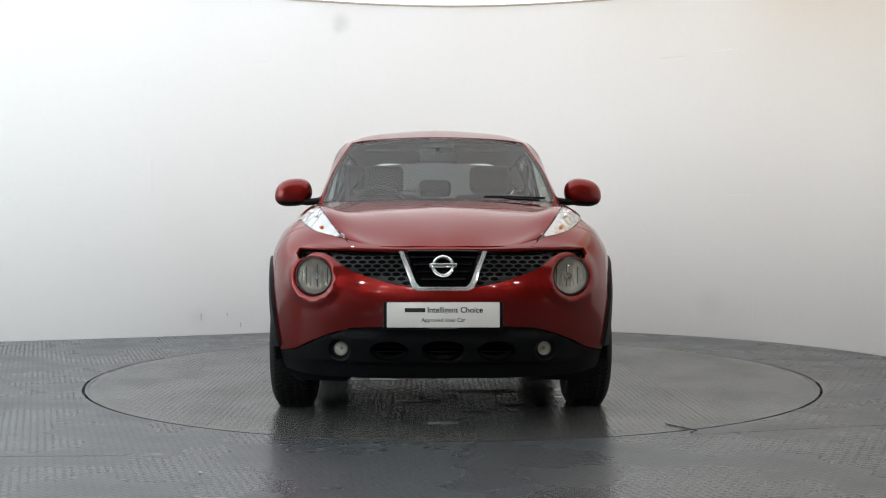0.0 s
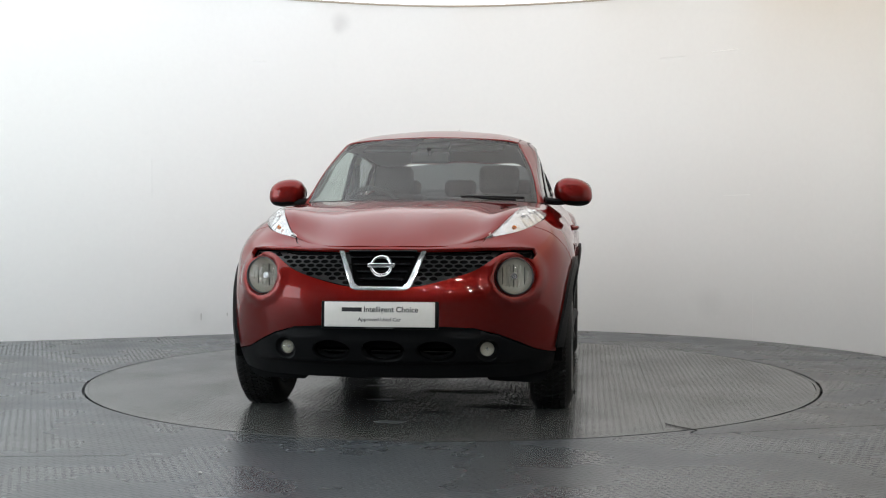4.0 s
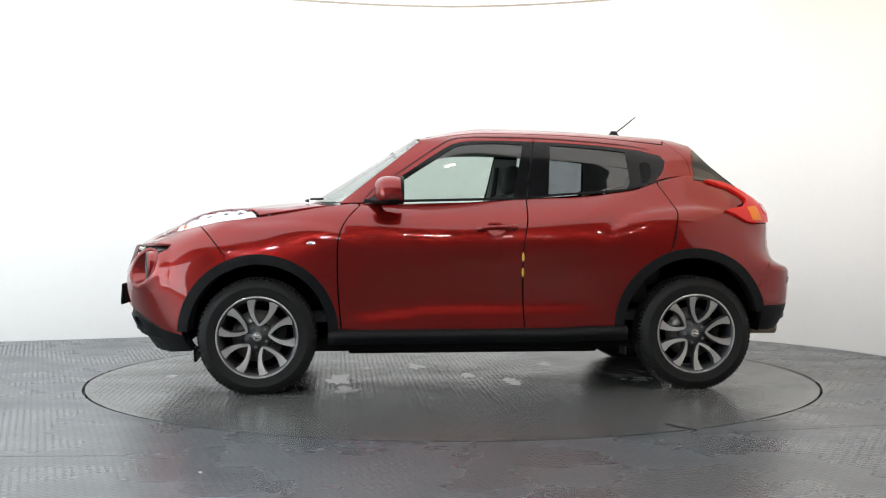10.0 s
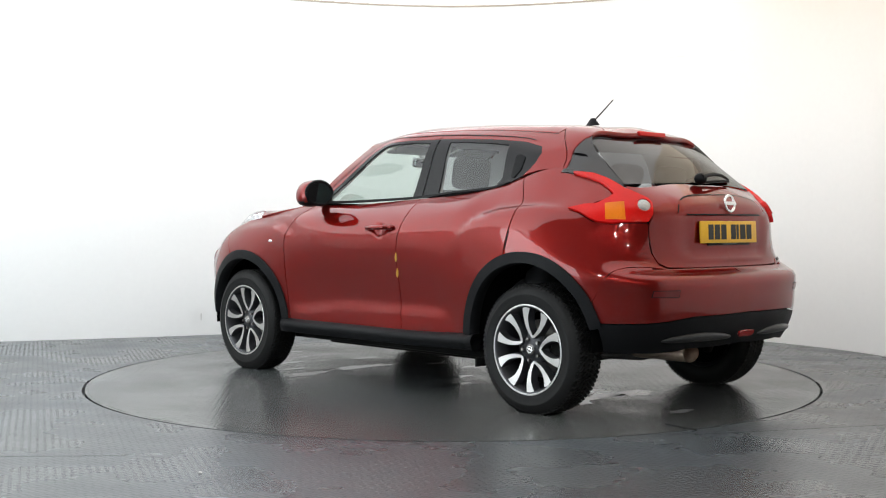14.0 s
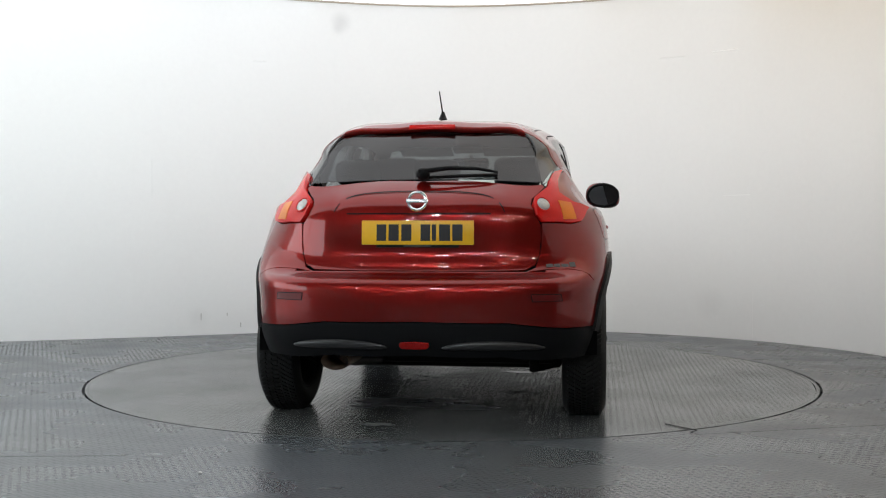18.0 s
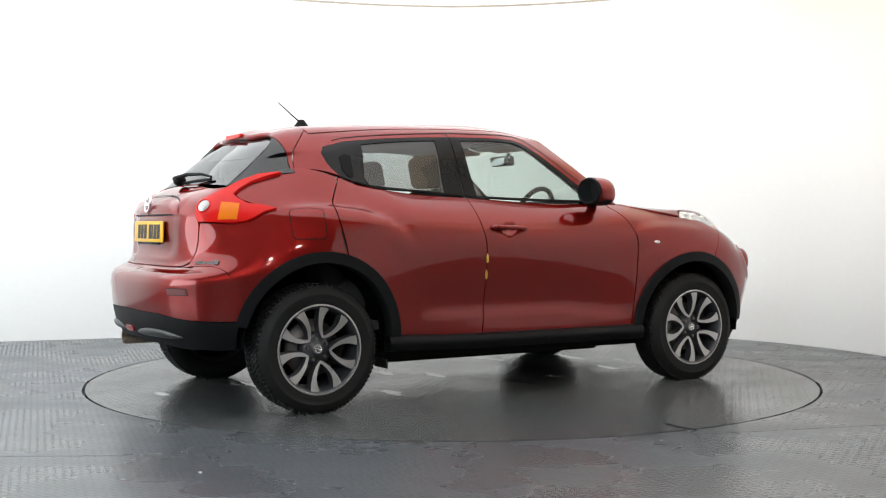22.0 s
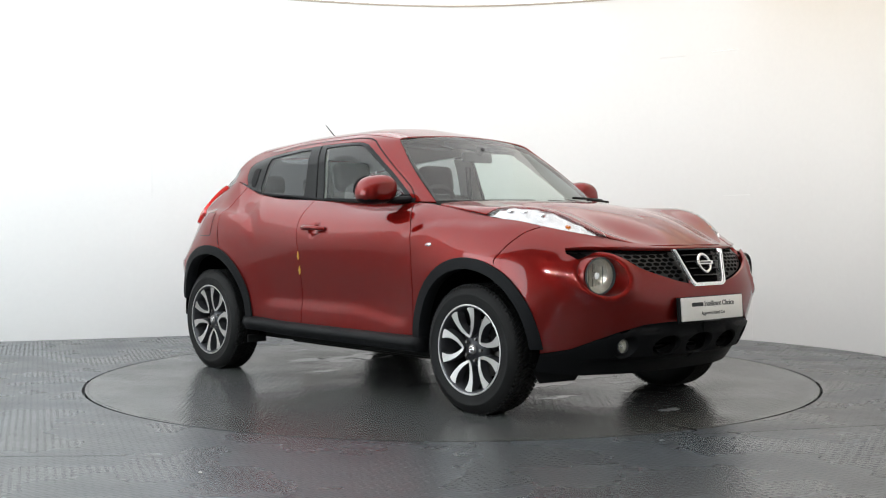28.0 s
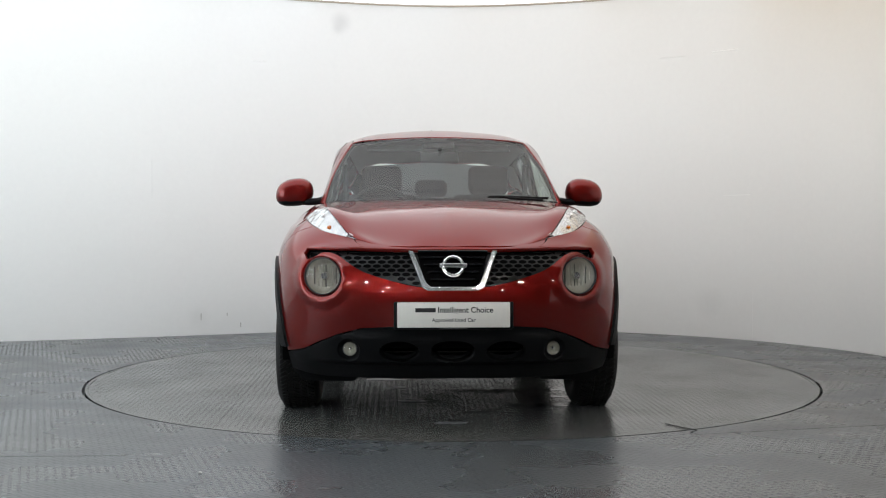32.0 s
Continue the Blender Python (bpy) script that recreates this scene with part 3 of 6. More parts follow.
def build_studio_marks():
    """Wall joints, scuffs, and a wire pointer lying across the deck's edge."""
    joint = mat("wall_joint_filler", (0.77, 0.77, 0.76), rough=0.8, vary=0.02)
    scuff = mat("grey_scuff", (0.45, 0.44, 0.42), rough=0.8, vary=0.1)
    p = np.array(PLAN)
    d = np.gradient(p, axis=0)
    n = np.stack([-d[:, 1], d[:, 0]], axis=1)
    inner = p - .0016 * n / np.linalg.norm(n, axis=1, keepdims=True)
    faint = mat("faint_joint_filler", (0.83, 0.83, 0.82), rough=0.8, vary=0.02)
    pale = mat("pale_joint_filler", (0.93, 0.93, 0.92), rough=0.8, vary=0.02)
    for x0, x1, z, w, m in ((1.75, 2.05, 2.418, .004, faint), (2.15, 2.45, 2.430, .005, pale), (2.28, 2.55, 1.21, .003, pale), (-1.8, -1.58, 2.41, .004, pale)):
        run = [q for q in inner if x0 <= q[0] <= x1]
        strip("joint", run, z - w / 2, z + w / 2, .0006, m, wall)
    for x, z0, z1, w, m, nm in ((-2.56, 1.16, 1.52, .003, faint, "joint"), (2.5, .02, .4, .003, faint, "joint"),
                                (-2.18, .13, .19, .008, scuff, "scuff"), (-1.97, .16, .19, .006, scuff, "scuff"), (-1.86, .06, .10, .008, scuff, "scuff")):
        i = int(np.argmin(abs(p[:, 0] - x)))
        e = p[min(i + 1, len(p) - 1)] - p[i - 1]
        a = math.degrees(math.atan2(e[1], e[0]))
        q = p[i] + (x - p[i][0]) * e / e[0]
        bm = box(bmesh.new(), (0, 0, 0), (w, .003, z1 - z0))
        ob = part(nm, bm, m, wall, smooth=False)
        ob.matrix_local = pose(q[0], q[1] - .001, (z0 + z1) / 2, 0, 0, a)
    edge = mat("cove_edge_trim", (0.42, 0.37, 0.31), rough=0.7, vary=0.15)
    strip("cove_edge", [q for q in inner if -2.6 < q[0] < 2.3], 2.966, 2.984, .004, edge, wall)
    wire = tagged(new("wire_pointer"), "short black wire lying on the floor across the turntable gap", "wire")
    bm = tube(bmesh.new(), [(1.03, -1.80, .003), (1.08, -1.89, .003), (1.145, -1.975, .003)], .0022, 6)
    part("wire", bm, SEAL, wire)
    bm = tube(bmesh.new(), [(1.145, -1.975, .003), (1.10, -2.03, .003)], .0018, 6)
    part("wire_hook", bm, SEAL, wire)
    for x, y in ((2.95, 1.0), (-.97, -2.9)):
        bm = bmesh.new()
        bmesh.ops.create_icosphere(bm, subdivisions=2, radius=.006, matrix=Matrix.Translation((x, y, .0035)) @ Matrix.Diagonal((1.4, 1, .7, 1)))
        tagged(part("grit", bm, PALE_SHEEN if x > 0 else scuff), "small pale crumb of grit on the floor", "grit")


build_studio_marks()


def build_floor_joints():
    """Narrow dark joints between the floor's steel sheets."""
    for (ax, ay), (bx, by) in (((1.12, -2.07), (3.38, -1.47)), ((-4.4, -2.66), (-1.35, -2.57))):
        n = math.hypot(bx - ax, by - ay)
        bm = box(bmesh.new(), (0, 0, 0), (n, .0026, .0012))
        ob = part("plate_joint", bm, SEAL, floor, smooth=False)
        ob.matrix_local = pose((ax + bx) / 2, (ay + by) / 2, .0002, 0, 0, math.degrees(math.atan2(by - ay, bx - ax)))


build_floor_joints()

# ---- the car: skins ----
BODY = Skin([
    [(1.93, 0, .208), (1.915, .30, .208), (1.84, .52, .21), (1.74, .68, .218), (1.62, .78, .235), (1.265, .83, .25), (.85, .82, .25), (.3, .80, .25),
     (-.27, .80, .255), (-.85, .81, .26), (-1.265, .83, .28), (-1.59, .79, .30), (-1.78, .67, .31), (-1.90, .39, .32), (-1.935, 0, .325)],
    [(2.03, 0, .36), (2.015, .30, .36), (1.935, .53, .36), (1.81, .70, .355), (1.66, .82, .35), (1.265, .875, .36), (.85, .842, .345), (.3, .820, .345),
     (-.27, .820, .35), (-.85, .842, .355), (-1.265, .885, .38), (-1.61, .825, .40), (-1.82, .705, .41), (-1.95, .41, .41), (-1.985, 0, .41)],
    [(2.085, 0, .48), (2.06, .32, .48), (1.96, .57, .48), (1.82, .73, .48), (1.655, .835, .48), (1.265, .885, .48), (.85, .850, .46), (.3, .822, .45),
     (-.27, .822, .45), (-.85, .850, .455), (-1.265, .89, .49), (-1.615, .838, .50), (-1.84, .72, .51), (-1.972, .42, .515), (-2.008, 0, .515)],
    [(2.10, 0, .61), (2.08, .32, .615), (1.985, .58, .62), (1.835, .74, .62), (1.65, .835, .62), (1.265, .89, .62), (.85, .861, .60), (.3, .835, .59),
     (-.27, .835, .59), (-.85, .861, .60), (-1.265, .895, .63), (-1.615, .842, .64), (-1.845, .725, .63), (-1.98, .42, .63), (-2.013, 0, .63)],
    [(2.09, 0, .70), (2.065, .32, .70), (1.970, .58, .71), (1.82, .74, .71), (1.64, .83, .71), (1.265, .89, .71), (.85, .870, .70), (.3, .849, .69),
     (-.27, .849, .70), (-.85, .870, .70), (-1.265, .895, .72), (-1.62, .845, .715), (-1.84, .725, .705), (-1.958, .43, .705), (-1.985, 0, .705)],
    [(2.065, 0, .77), (2.04, .32, .77), (1.938, .575, .78), (1.79, .73, .78), (1.63, .82, .79), (1.265, .885, .80), (.85, .874, .79), (.3, .860, .78),
     (-.27, .860, .79), (-.85, .874, .79), (-1.265, .89, .80), (-1.61, .832, .78), (-1.785, .695, .75), (-1.885, .42, .74), (-1.91, 0, .74)],
    [(2.03, 0, .825), (2.005, .31, .825), (1.885, .56, .842), (1.752, .71, .845), (1.615, .795, .862), (1.265, .85, .89), (.85, .867, .90), (.3, .862, .89),
     (-.27, .862, .90), (-.85, .870, .91), (-1.265, .872, .93), (-1.58, .792, .90), (-1.745, .66, .87), (-1.858, .40, .86), (-1.89, 0, .86)],
    [(2.015, 0, .845), (1.985, .30, .848), (1.850, .535, .872), (1.720, .68, .892), (1.565, .757, .926), (1.265, .80, .965), (.85, .824, 1.0), (.3, .812, 1.0),
     (-.27, .812, 1.01), (-.85, .815, 1.05), (-1.265, .783, 1.10), (-1.55, .727, 1.06), (-1.735, .628, 1.02), (-1.845, .38, 1.04), (-1.880, 0, 1.04)],
    [(2.0, 0, .857), (1.97, .28, .858), (1.835, .465, .895), (1.695, .625, .932), (1.515, .705, .972), (1.265, .742, 1.016), (.85, .72, 1.075), (.3, .70, 1.085),
     (-.27, .70, 1.112), (-.85, .70, 1.158), (-1.2, .665, 1.25), (-1.42, .615, 1.235), (-1.645, .57, 1.158), (-1.685, .30, 1.167), (-1.692, 0, 1.172)],
], 320, 110, start=True, end=True)
HOOD = Skin([
    [(2.0, 0, .857), (1.89, 0, .915), (1.70, 0, .992), (1.46, 0, 1.054), (1.22, 0, 1.085), (.97, 0, 1.10)],
    [(1.985, .20, .858), (1.865, .22, .914), (1.67, .26, .990), (1.43, .29, 1.046), (1.20, .33, 1.079), (.955, .34, 1.097)],
    [(1.955, .295, .860), (1.815, .385, .908), (1.650, .435, .980), (1.445, .475, 1.034), (1.20, .50, 1.064), (.935, .48, 1.092)],
    [(1.930, .36, .863), (1.770, .505, .935), (1.640, .572, 1.006), (1.455, .625, 1.050), (1.20, .655, 1.058), (.91, .61, 1.087)],
    [(1.835, .465, .895), (1.742, .585, .920), (1.602, .672, .953), (1.405, .728, .990), (1.12, .738, 1.038), (.85, .722, 1.075)],
], 120, 60)
SCREEN = Skin([
    [(.97, 0, 1.098), (.945, .34, 1.095), (.79, .678, 1.087)],
    [(.640, 0, 1.305), (.615, .33, 1.30), (.545, .626, 1.285)],
    [(.335, 0, 1.50), (.33, .28, 1.492), (.315, .535, 1.458)],
], 60, 50, start=True)
CABIN = Skin([
    [(.80, .678, 1.087), (.67, .71, 1.09), (-.2, .70, 1.11), (-.6, .70, 1.14), (-.95, .70, 1.175), (-1.2, .665, 1.25), (-1.42, .615, 1.235), (-1.645, .572, 1.159)],
    [(.552, .628, 1.280), (.42, .66, 1.27), (-.2, .665, 1.27), (-.6, .665, 1.28), (-.95, .655, 1.30), (-1.2, .62, 1.33), (-1.37, .58, 1.31), (-1.51, .53, 1.275)],
    [(.355, .55, 1.435), (.135, .605, 1.45), (-.2, .605, 1.46), (-.6, .60, 1.445), (-.95, .585, 1.415), (-1.2, .572, 1.388), (-1.325, .562, 1.374), (-1.425, .525, 1.348)],
    [(.315, .52, 1.468), (.11, .51, 1.503), (-.2, .508, 1.516), (-.6, .50, 1.506), (-.95, .485, 1.483), (-1.2, .485, 1.458), (-1.29, .482, 1.444), (-1.36, .472, 1.426)],
    [(.33, .28, 1.492), (.08, .28, 1.539), (-.2, .28, 1.558), (-.6, .28, 1.543), (-.95, .27, 1.517), (-1.2, .26, 1.498), (-1.30, .255, 1.480), (-1.375, .25, 1.453)],
    [(.335, 0, 1.50), (.075, 0, 1.552), (-.2, 0, 1.573), (-.6, 0, 1.556), (-.95, 0, 1.530), (-1.2, 0, 1.507), (-1.305, 0, 1.497), (-1.388, 0, 1.466)],
    [(.33, -.28, 1.492), (.08, -.28, 1.539), (-.2, -.28, 1.558), (-.6, -.28, 1.543), (-.95, -.27, 1.517), (-1.2, -.26, 1.498), (-1.30, -.255, 1.480), (-1.375, -.25, 1.453)],
], 160, 110)
TAILGLASS = Skin([
    [(-1.374, 0, 1.440), (-1.362, .27, 1.428), (-1.352, .480, 1.412)],
    [(-1.54, 0, 1.318), (-1.53, .28, 1.310), (-1.503, .540, 1.277)],
    [(-1.687, 0, 1.176), (-1.680, .30, 1.171), (-1.645, .570, 1.160)],
], 60, 50, start=True)

R_ARCH, R_TYRE, AXLE, ARCH_Z, ARCH_UP = 0.431, 0.326, 0.327, 0.345, 0.022
car = tagged(new("car"), "dark red compact crossover car with black wheel arches", "car")


def arc(x, r, a0, a1, n=26):
    """Along a wheel arch; the rear ones stand higher."""
    return circle(x, ARCH_Z + (ARCH_UP if x < 0 else 0), r, n, a0=a0, a1=a1, full=False)


def side(skin, pts):
    return [skin.side(x, z) for x, z in pts]


def front(skin, pts):
    return [skin.front(y, z) for y, z in pts]


def rear(skin, pts):
    return [skin.rear(y, z) for y, z in pts]


def near(skin, pts, step=0.02):
    return [skin.near(*p) for p in dense(pts, step, closed=False)]


def top_edge(skin, a, b, drop=0.004, n=24):
    """Along the upper rim of a skin between two of its measures."""
    return [(a + (b - a) * i / (n - 1), skin.V - drop) for i in range(n)]


# ---- the car: panels ----
def crest(x, z, xs, zs, depth, tail=.22, head=.22):
    """A rounded shoulder: the surface sinks just above a line and swells a little under it."""
    d = z - np.interp(x, xs, zs)
    fade = ease(xs[0], xs[0] + tail, x) * (1 - ease(xs[-1] - head, xs[-1], x))
    return depth * fade * (-ease(-.02, .052, d) * (1 - ease(.06, .22, d)) + .5 * ease(-.16, -.03, d) * (1 - ease(-.03, .05, d)))


def rear_crest(x, y, z):
    return crest(x, z, [-1.55, -1.3, -1.158, -.99, -.86, -.79, -.74, -.66], [1.03, 1.05, 1.045, 1.025, .985, .935, .89, .82], .023, head=.34)


def front_crest(x, y, z):
    return crest(x, z, [.60, .70, .78, .87, .97, 1.1, 1.31, 1.5], [.84, .87, .90, .935, .95, .955, .945, .92], .013, tail=.36)


def door_lip(x, y, z):
    """A ledge low on the doors: hollow above it, full below, fading towards both wheels."""
    fade = ease(-.72, -.52, x) * (1 - ease(.62, .82, x))
    top = .500 - .05 * ease(.2, .7, x)
    return fade * (.0075 * (1 - ease(top - .055, top, z)) - .004 * ease(top - .03, top + .03, z) * (1 - ease(top + .05, top + .26, z)))


def rear_door_form(x, y, z):
    return rear_crest(x, y, z) + door_lip(x, y, z)


def door_bowl(x, y, z):
    """Finger hollow behind the handle, and the end of the wing's shoulder."""
    r = math.hypot((x + .095) / .060, (z - .932) / .046)
    return -.019 * (1 - ease(.25, 1.0, r)) + front_crest(x, y, z) + door_lip(x, y, z)


def gate_recess(x, y, z):
    """Hollow for the number plate, under a projecting grip, with a lip below."""
    y = abs(y)
    w = 1 - ease(.32, .46, y + max(0, .87 - z) * .5)
    hollow = -.013 * w * ease(.775, .83, z) * (1 - ease(1.008, 1.020, z))
    grip = .006 * (1 - ease(.36, .42, y)) * ease(1.008, 1.020, z) * (1 - ease(1.06, 1.13, z))
    lip = .003 * w * ease(.755, .785, z) * (1 - ease(.785, .81, z))
    return hollow + grip + lip


def bumper_form(x, y, z):
    """Swollen rims round the round lamps and a lip under the grille."""
    y = abs(y)
    r = math.hypot((y - .615), (z - .715))
    rim = .010 * ease(.090, .105, r) * (1 - ease(.11, .16, r))
    return rim


def chin_form(x, y, z):
    """A fuller band round the lamps and intakes, under a sunken strip and over a drawn-in chin."""
    y = abs(y)
    fade = 1 - ease(.56, .70, y)
    band = ease(.292, .318, z) * (1 - ease(.425, .442, z - .02 * ease(.25, .5, y)))
    return fade * (.022 * band - .012) - .012 * ease(.25, .0, z)


def build_panels():
    # front bumper
    u_tip = BODY.near(1.84, .475, .912)[0]
    u_gap = BODY.near(1.60, .69, .965)[0]
    lower = dense([(0, .487), (.30, .486), (.43, .477), (.54, .445), (.63, .405), (.71, .362), (.80, .338)], closed=False)
    o = front(BODY, lower)
    o += side(BODY, arc(1.265, R_ARCH, 4, 66)[::1])
    o += near(BODY, [(1.445, .86, .785), (1.53, .79, .88), (1.60, .70, .955)])
    o += top_edge(BODY, u_gap, u_tip, n=10)
    o += near(BODY, [(1.90, .45, .885), (1.93, .42, .855)])
    o += front(BODY, dense([(.46, .852), (.60, .852), (.70, .848), (.712, .82), (.69, .788)], closed=False))
    o += front(BODY, curve([(.66, .80), (.605, .822), (.55, .815), (.50, .787), (.45, .755), (.36, .72), (.13, .668), (0, .662)]))
    lamp = front(BODY, circle(.615, .715, .096, 32))
    panel("front_bumper", BODY, o, PAINT, car, holes=[lamp], both=True, step=0.022, flange=0.02, sculpt=bumper_form)
    # strip between the bonnet's edge and the grille
    o = front(BODY, dense([(0, .846), (.20, .847), (.46, .8525)], closed=False)) + near(BODY, [(1.925, .42, .858), (1.895, .45, .888)]) + top_edge(BODY, u_tip - .01, 0, drop=.001, n=30)
    panel("grille_header", BODY, o, PAINT, car, both=True, step=.025, flange=.02, off=-.002)
    # lower bumper, black
    hole = [front(BODY, circle(y, .37, .093, 28, ry=.050)) for y in (.25,)] + [front(BODY, circle(.485, .371, .055, 24))]
    half = [(0.0, .318), (.055, .322), (.092, .343), (.103, .37), (.092, .399), (.055, .418), (0.0, .422)]
    low = front(BODY, [p for p in lower][::-1])
    low = [(u, v - 0.006) for u, v in low]
    o2 = front(BODY, dense([(0, .218), (.60, .218), (.78, .245)], closed=False)) + low[:-1] + [low[-1]] + front(BODY, curve(half[::-1], 0.015))
    panel("lower_bumper", BODY, o2, PLASTIC, car, holes=hole, both=True, step=0.018, flange=0.05, sculpt=chin_form, label="black plastic lower bumper with three oval intakes")
    # wing
    u0, u1 = BODY.near(1.592, .69, .965)[0], BODY.near(.70, .71, 1.085)[0]
    o = near(BODY, [(1.437, .86, .785), (1.522, .79, .88), (1.592, .70, .955)]) + top_edge(BODY, u0, u1, n=40)
    o += side(BODY, curve([(.69, 1.07), (.766, .993), (.811, .891), (.819, .76), (.817, .635), (.797, .365)]))
    o += side(BODY, arc(1.265, R_ARCH, 178, 66, n=40)[::1])[::1]
    pair("front_wing", BODY, o, PAINT, car, sculpt=front_crest, step=0.024)
    # doors
    u2, u3 = BODY.near(.685, .71, 1.085)[0], BODY.near(-.285, .70, 1.11)[0]
    gap = curve([(-.285, 1.10), (-.275, .98), (-.252, .85), (-.245, .694), (-.25, .50), (-.258, .365)])
    o = side(BODY, curve([(.68, 1.07), (.757, .993), (.802, .891), (.81, .76), (.808, .635), (.789, .371)]))
    o += side(BODY, dense([(.78, .365), (.3, .36), (-.252, .362)], closed=False)) + side(BODY, gap[::-1]) + top_edge(BODY, u3, u2, n=40)
    pair("front_door", BODY, o, PAINT, car, sculpt=door_bowl, step=0.024)
    u4, u5 = BODY.near(-.293, .70, 1.11)[0], BODY.near(-1.08, .69, 1.21)[0]
    o = side(BODY, [(x - .008, z) for x, z in gap]) + side(BODY, dense([(-.27, .362), (-.6, .365), (-.80, .372)], closed=False))
    o += side(BODY, arc(-1.245, R_ARCH + .008, 3 + 0, 70, n=30)) + side(BODY, curve([(-1.108, .80), (-1.125, .88), (-1.155, 1.02), (-1.155, 1.06), (-1.12, 1.14), (-1.08, 1.20)]))
    o += top_edge(BODY, u5, u4, n=40)
    pair("rear_door", BODY, o, PAINT, car, sculpt=rear_door_form, step=0.024)
    # quarter
    u6, u7 = BODY.near(-1.088, .69, 1.21)[0], BODY.near(-1.31, .63, 1.25)[0]
    o = side(BODY, curve([(-1.088, 1.20), (-1.128, 1.14), (-1.163, 1.06), (-1.163, 1.02), (-1.133, .88), (-1.116, .80)]))
    o += side(BODY, arc(-1.245, R_ARCH + .008, 72, 146, n=30))
    o += near(BODY, [(-1.645, .83, .575), (-1.70, .79, .70), (-1.755, .70, .738), (-1.82, .58, .742), (-1.868, .505, .743), (-1.848, .551, .768), (-1.815, .571, .82), (-1.80, .575, .86), (-1.79, .576, .966), (-1.676, .715, .964), (-1.597, .762, .978), (-1.516, .784, 1.024), (-1.462, .79, 1.048)])
    o += near(BODY, [(-1.563, .726, 1.075), (-1.612, .678, 1.095), (-1.624, .646, 1.110), (-1.598, .640, 1.140), (-1.540, .638, 1.179), (-1.467, .646, 1.2055), (-1.385, .660, 1.232), (-1.31, .672, 1.238)]) + top_edge(BODY, u7, u6, n=12)
    pair("rear_quarter", BODY, o, PAINT, car, sculpt=rear_crest, step=0.024)
    # rear bumper
    o = rear(BODY, dense([(0, .742), (.40, .742), (.60, .741)], closed=False)) + near(BODY, [(-1.82, .59, .739), (-1.755, .71, .732), (-1.70, .80, .695), (-1.648, .835, .57)])
    o += side(BODY, arc(-1.245, R_ARCH + .008, 147, 160, n=6)) + near(BODY, [(-1.68, .80, .485), (-1.80, .71, .49), (-1.95, .43, .515), (-2.01, 0, .518)])
    panel("rear_bumper", BODY, o, PAINT, car, both=True, flange=0.02)
    o = near(BODY, [(-2.01, 0, .512), (-1.95, .43, .509), (-1.80, .71, .484), (-1.68, .80, .479)]) + side(BODY, arc(-1.245, R_ARCH + .008, 161, 176, n=6))
    o += near(BODY, [(-1.67, .76, .345), (-1.78, .66, .35), (-1.91, .40, .358), (-1.95, 0, .362)])
    panel("rear_lower_bumper", BODY, o, PLASTIC, car, both=True, step=.025, flange=0.06, label="black plastic lower rear bumper")
    # tailgate
    o = rear(BODY, [(0, .748), (.20, .748), (.40, .749), (.50, .752), (.545, .775), (.562, .82), (.568, .88), (.568, .955)])
    o += near(BODY, [(-1.789, .560, .965), (-1.795, .538, 1.003), (-1.784, .520, 1.056), (-1.763, .528, 1.09), (-1.726, .553, 1.113), (-1.668, .582, 1.143)])
    o += top_edge(BODY, BODY.near(-1.655, .56, 1.18)[0], BODY.U, n=30)
    panel("tailgate", BODY, o, PAINT, car, both=True, sculpt=gate_recess, step=0.018)
    # bonnet
    o = [HOOD.near(*p) for p in dense([(2.0, 0, .86), (1.985, .20, .86), (1.945, .36, .865), (1.92, .415, .87)], closed=False)]
    o += [HOOD.near(*p) for p in dense([(1.855, .462, .90), (1.81, .499, .933), (1.755, .529, .967), (1.695, .561, 1.008), (1.62, .589, 1.031), (1.525, .613, 1.049), (1.43, .628, 1.057), (1.345, .642, 1.05), (1.29, .675, 1.035), (1.255, .735, 1.015), (1.10, .733, 1.04), (.88, .714, 1.07), (.93, .53, 1.09), (.96, .30, 1.097), (.972, 0, 1.10)], closed=False)]
    panel("bonnet", HOOD, o, PAINT, car, both=True, step=.028)
    # windscreen and its black rim
    U, V = SCREEN.U, SCREEN.V
    rim = lambda e: [(U * e * i / 12, V * (1 - e) * .6) for i in range(13)] + [(U * e, V * (1 - e) * .6 + V * (e - (1 - e) * .6) * i / 14) for i in range(1, 15)] + [(U * e * (11 - i) / 12, V * e) for i in range(12)]
    panel("windscreen", SCREEN, rim(.985), GLASS, car, both=True, flange=0.0)
    outer, inner = rim(.992), rim(.955)
    panel("windscreen_surround", SCREEN, outer[1:-1] + inner[1:-1][::-1], SEAL, car, both=True, flange=0.0, off=-.004, step=0.0)
    panel("rear_window", TAILGLASS, [(TAILGLASS.U * .99 * a, TAILGLASS.V * b) for a, b in dense([(0, .03), (1, .03), (1, .99), (0, .99)], 0.06)], DARK_GLASS, car, both=True, flange=0.0)


build_panels()

# side windows, pillars and roof
SILL = [(.66, 1.09), (.43, 1.086), (.1, 1.096), (-.22, 1.108), (-.6, 1.134), (-.9, 1.157), (-.98, 1.175)]
TAIL = [(-1.03, 1.19), (-1.085, 1.225), (-1.13, 1.29), (-1.147, 1.34), (-1.125, 1.375)]
HEAD = [(-1.0, 1.408), (-.9, 1.420), (-.75, 1.434), (-.54, 1.447), (-.34, 1.456), (-.14, 1.459), (0, 1.457), (.08, 1.452), (.135, 1.437), (.19, 1.408), (.27, 1.358), (.44, 1.245), (.585, 1.145)]


def cab(pts, step=0.03, closed=False):
    return [CABIN.side(x, z) for x, z in dense(pts, step, closed)]


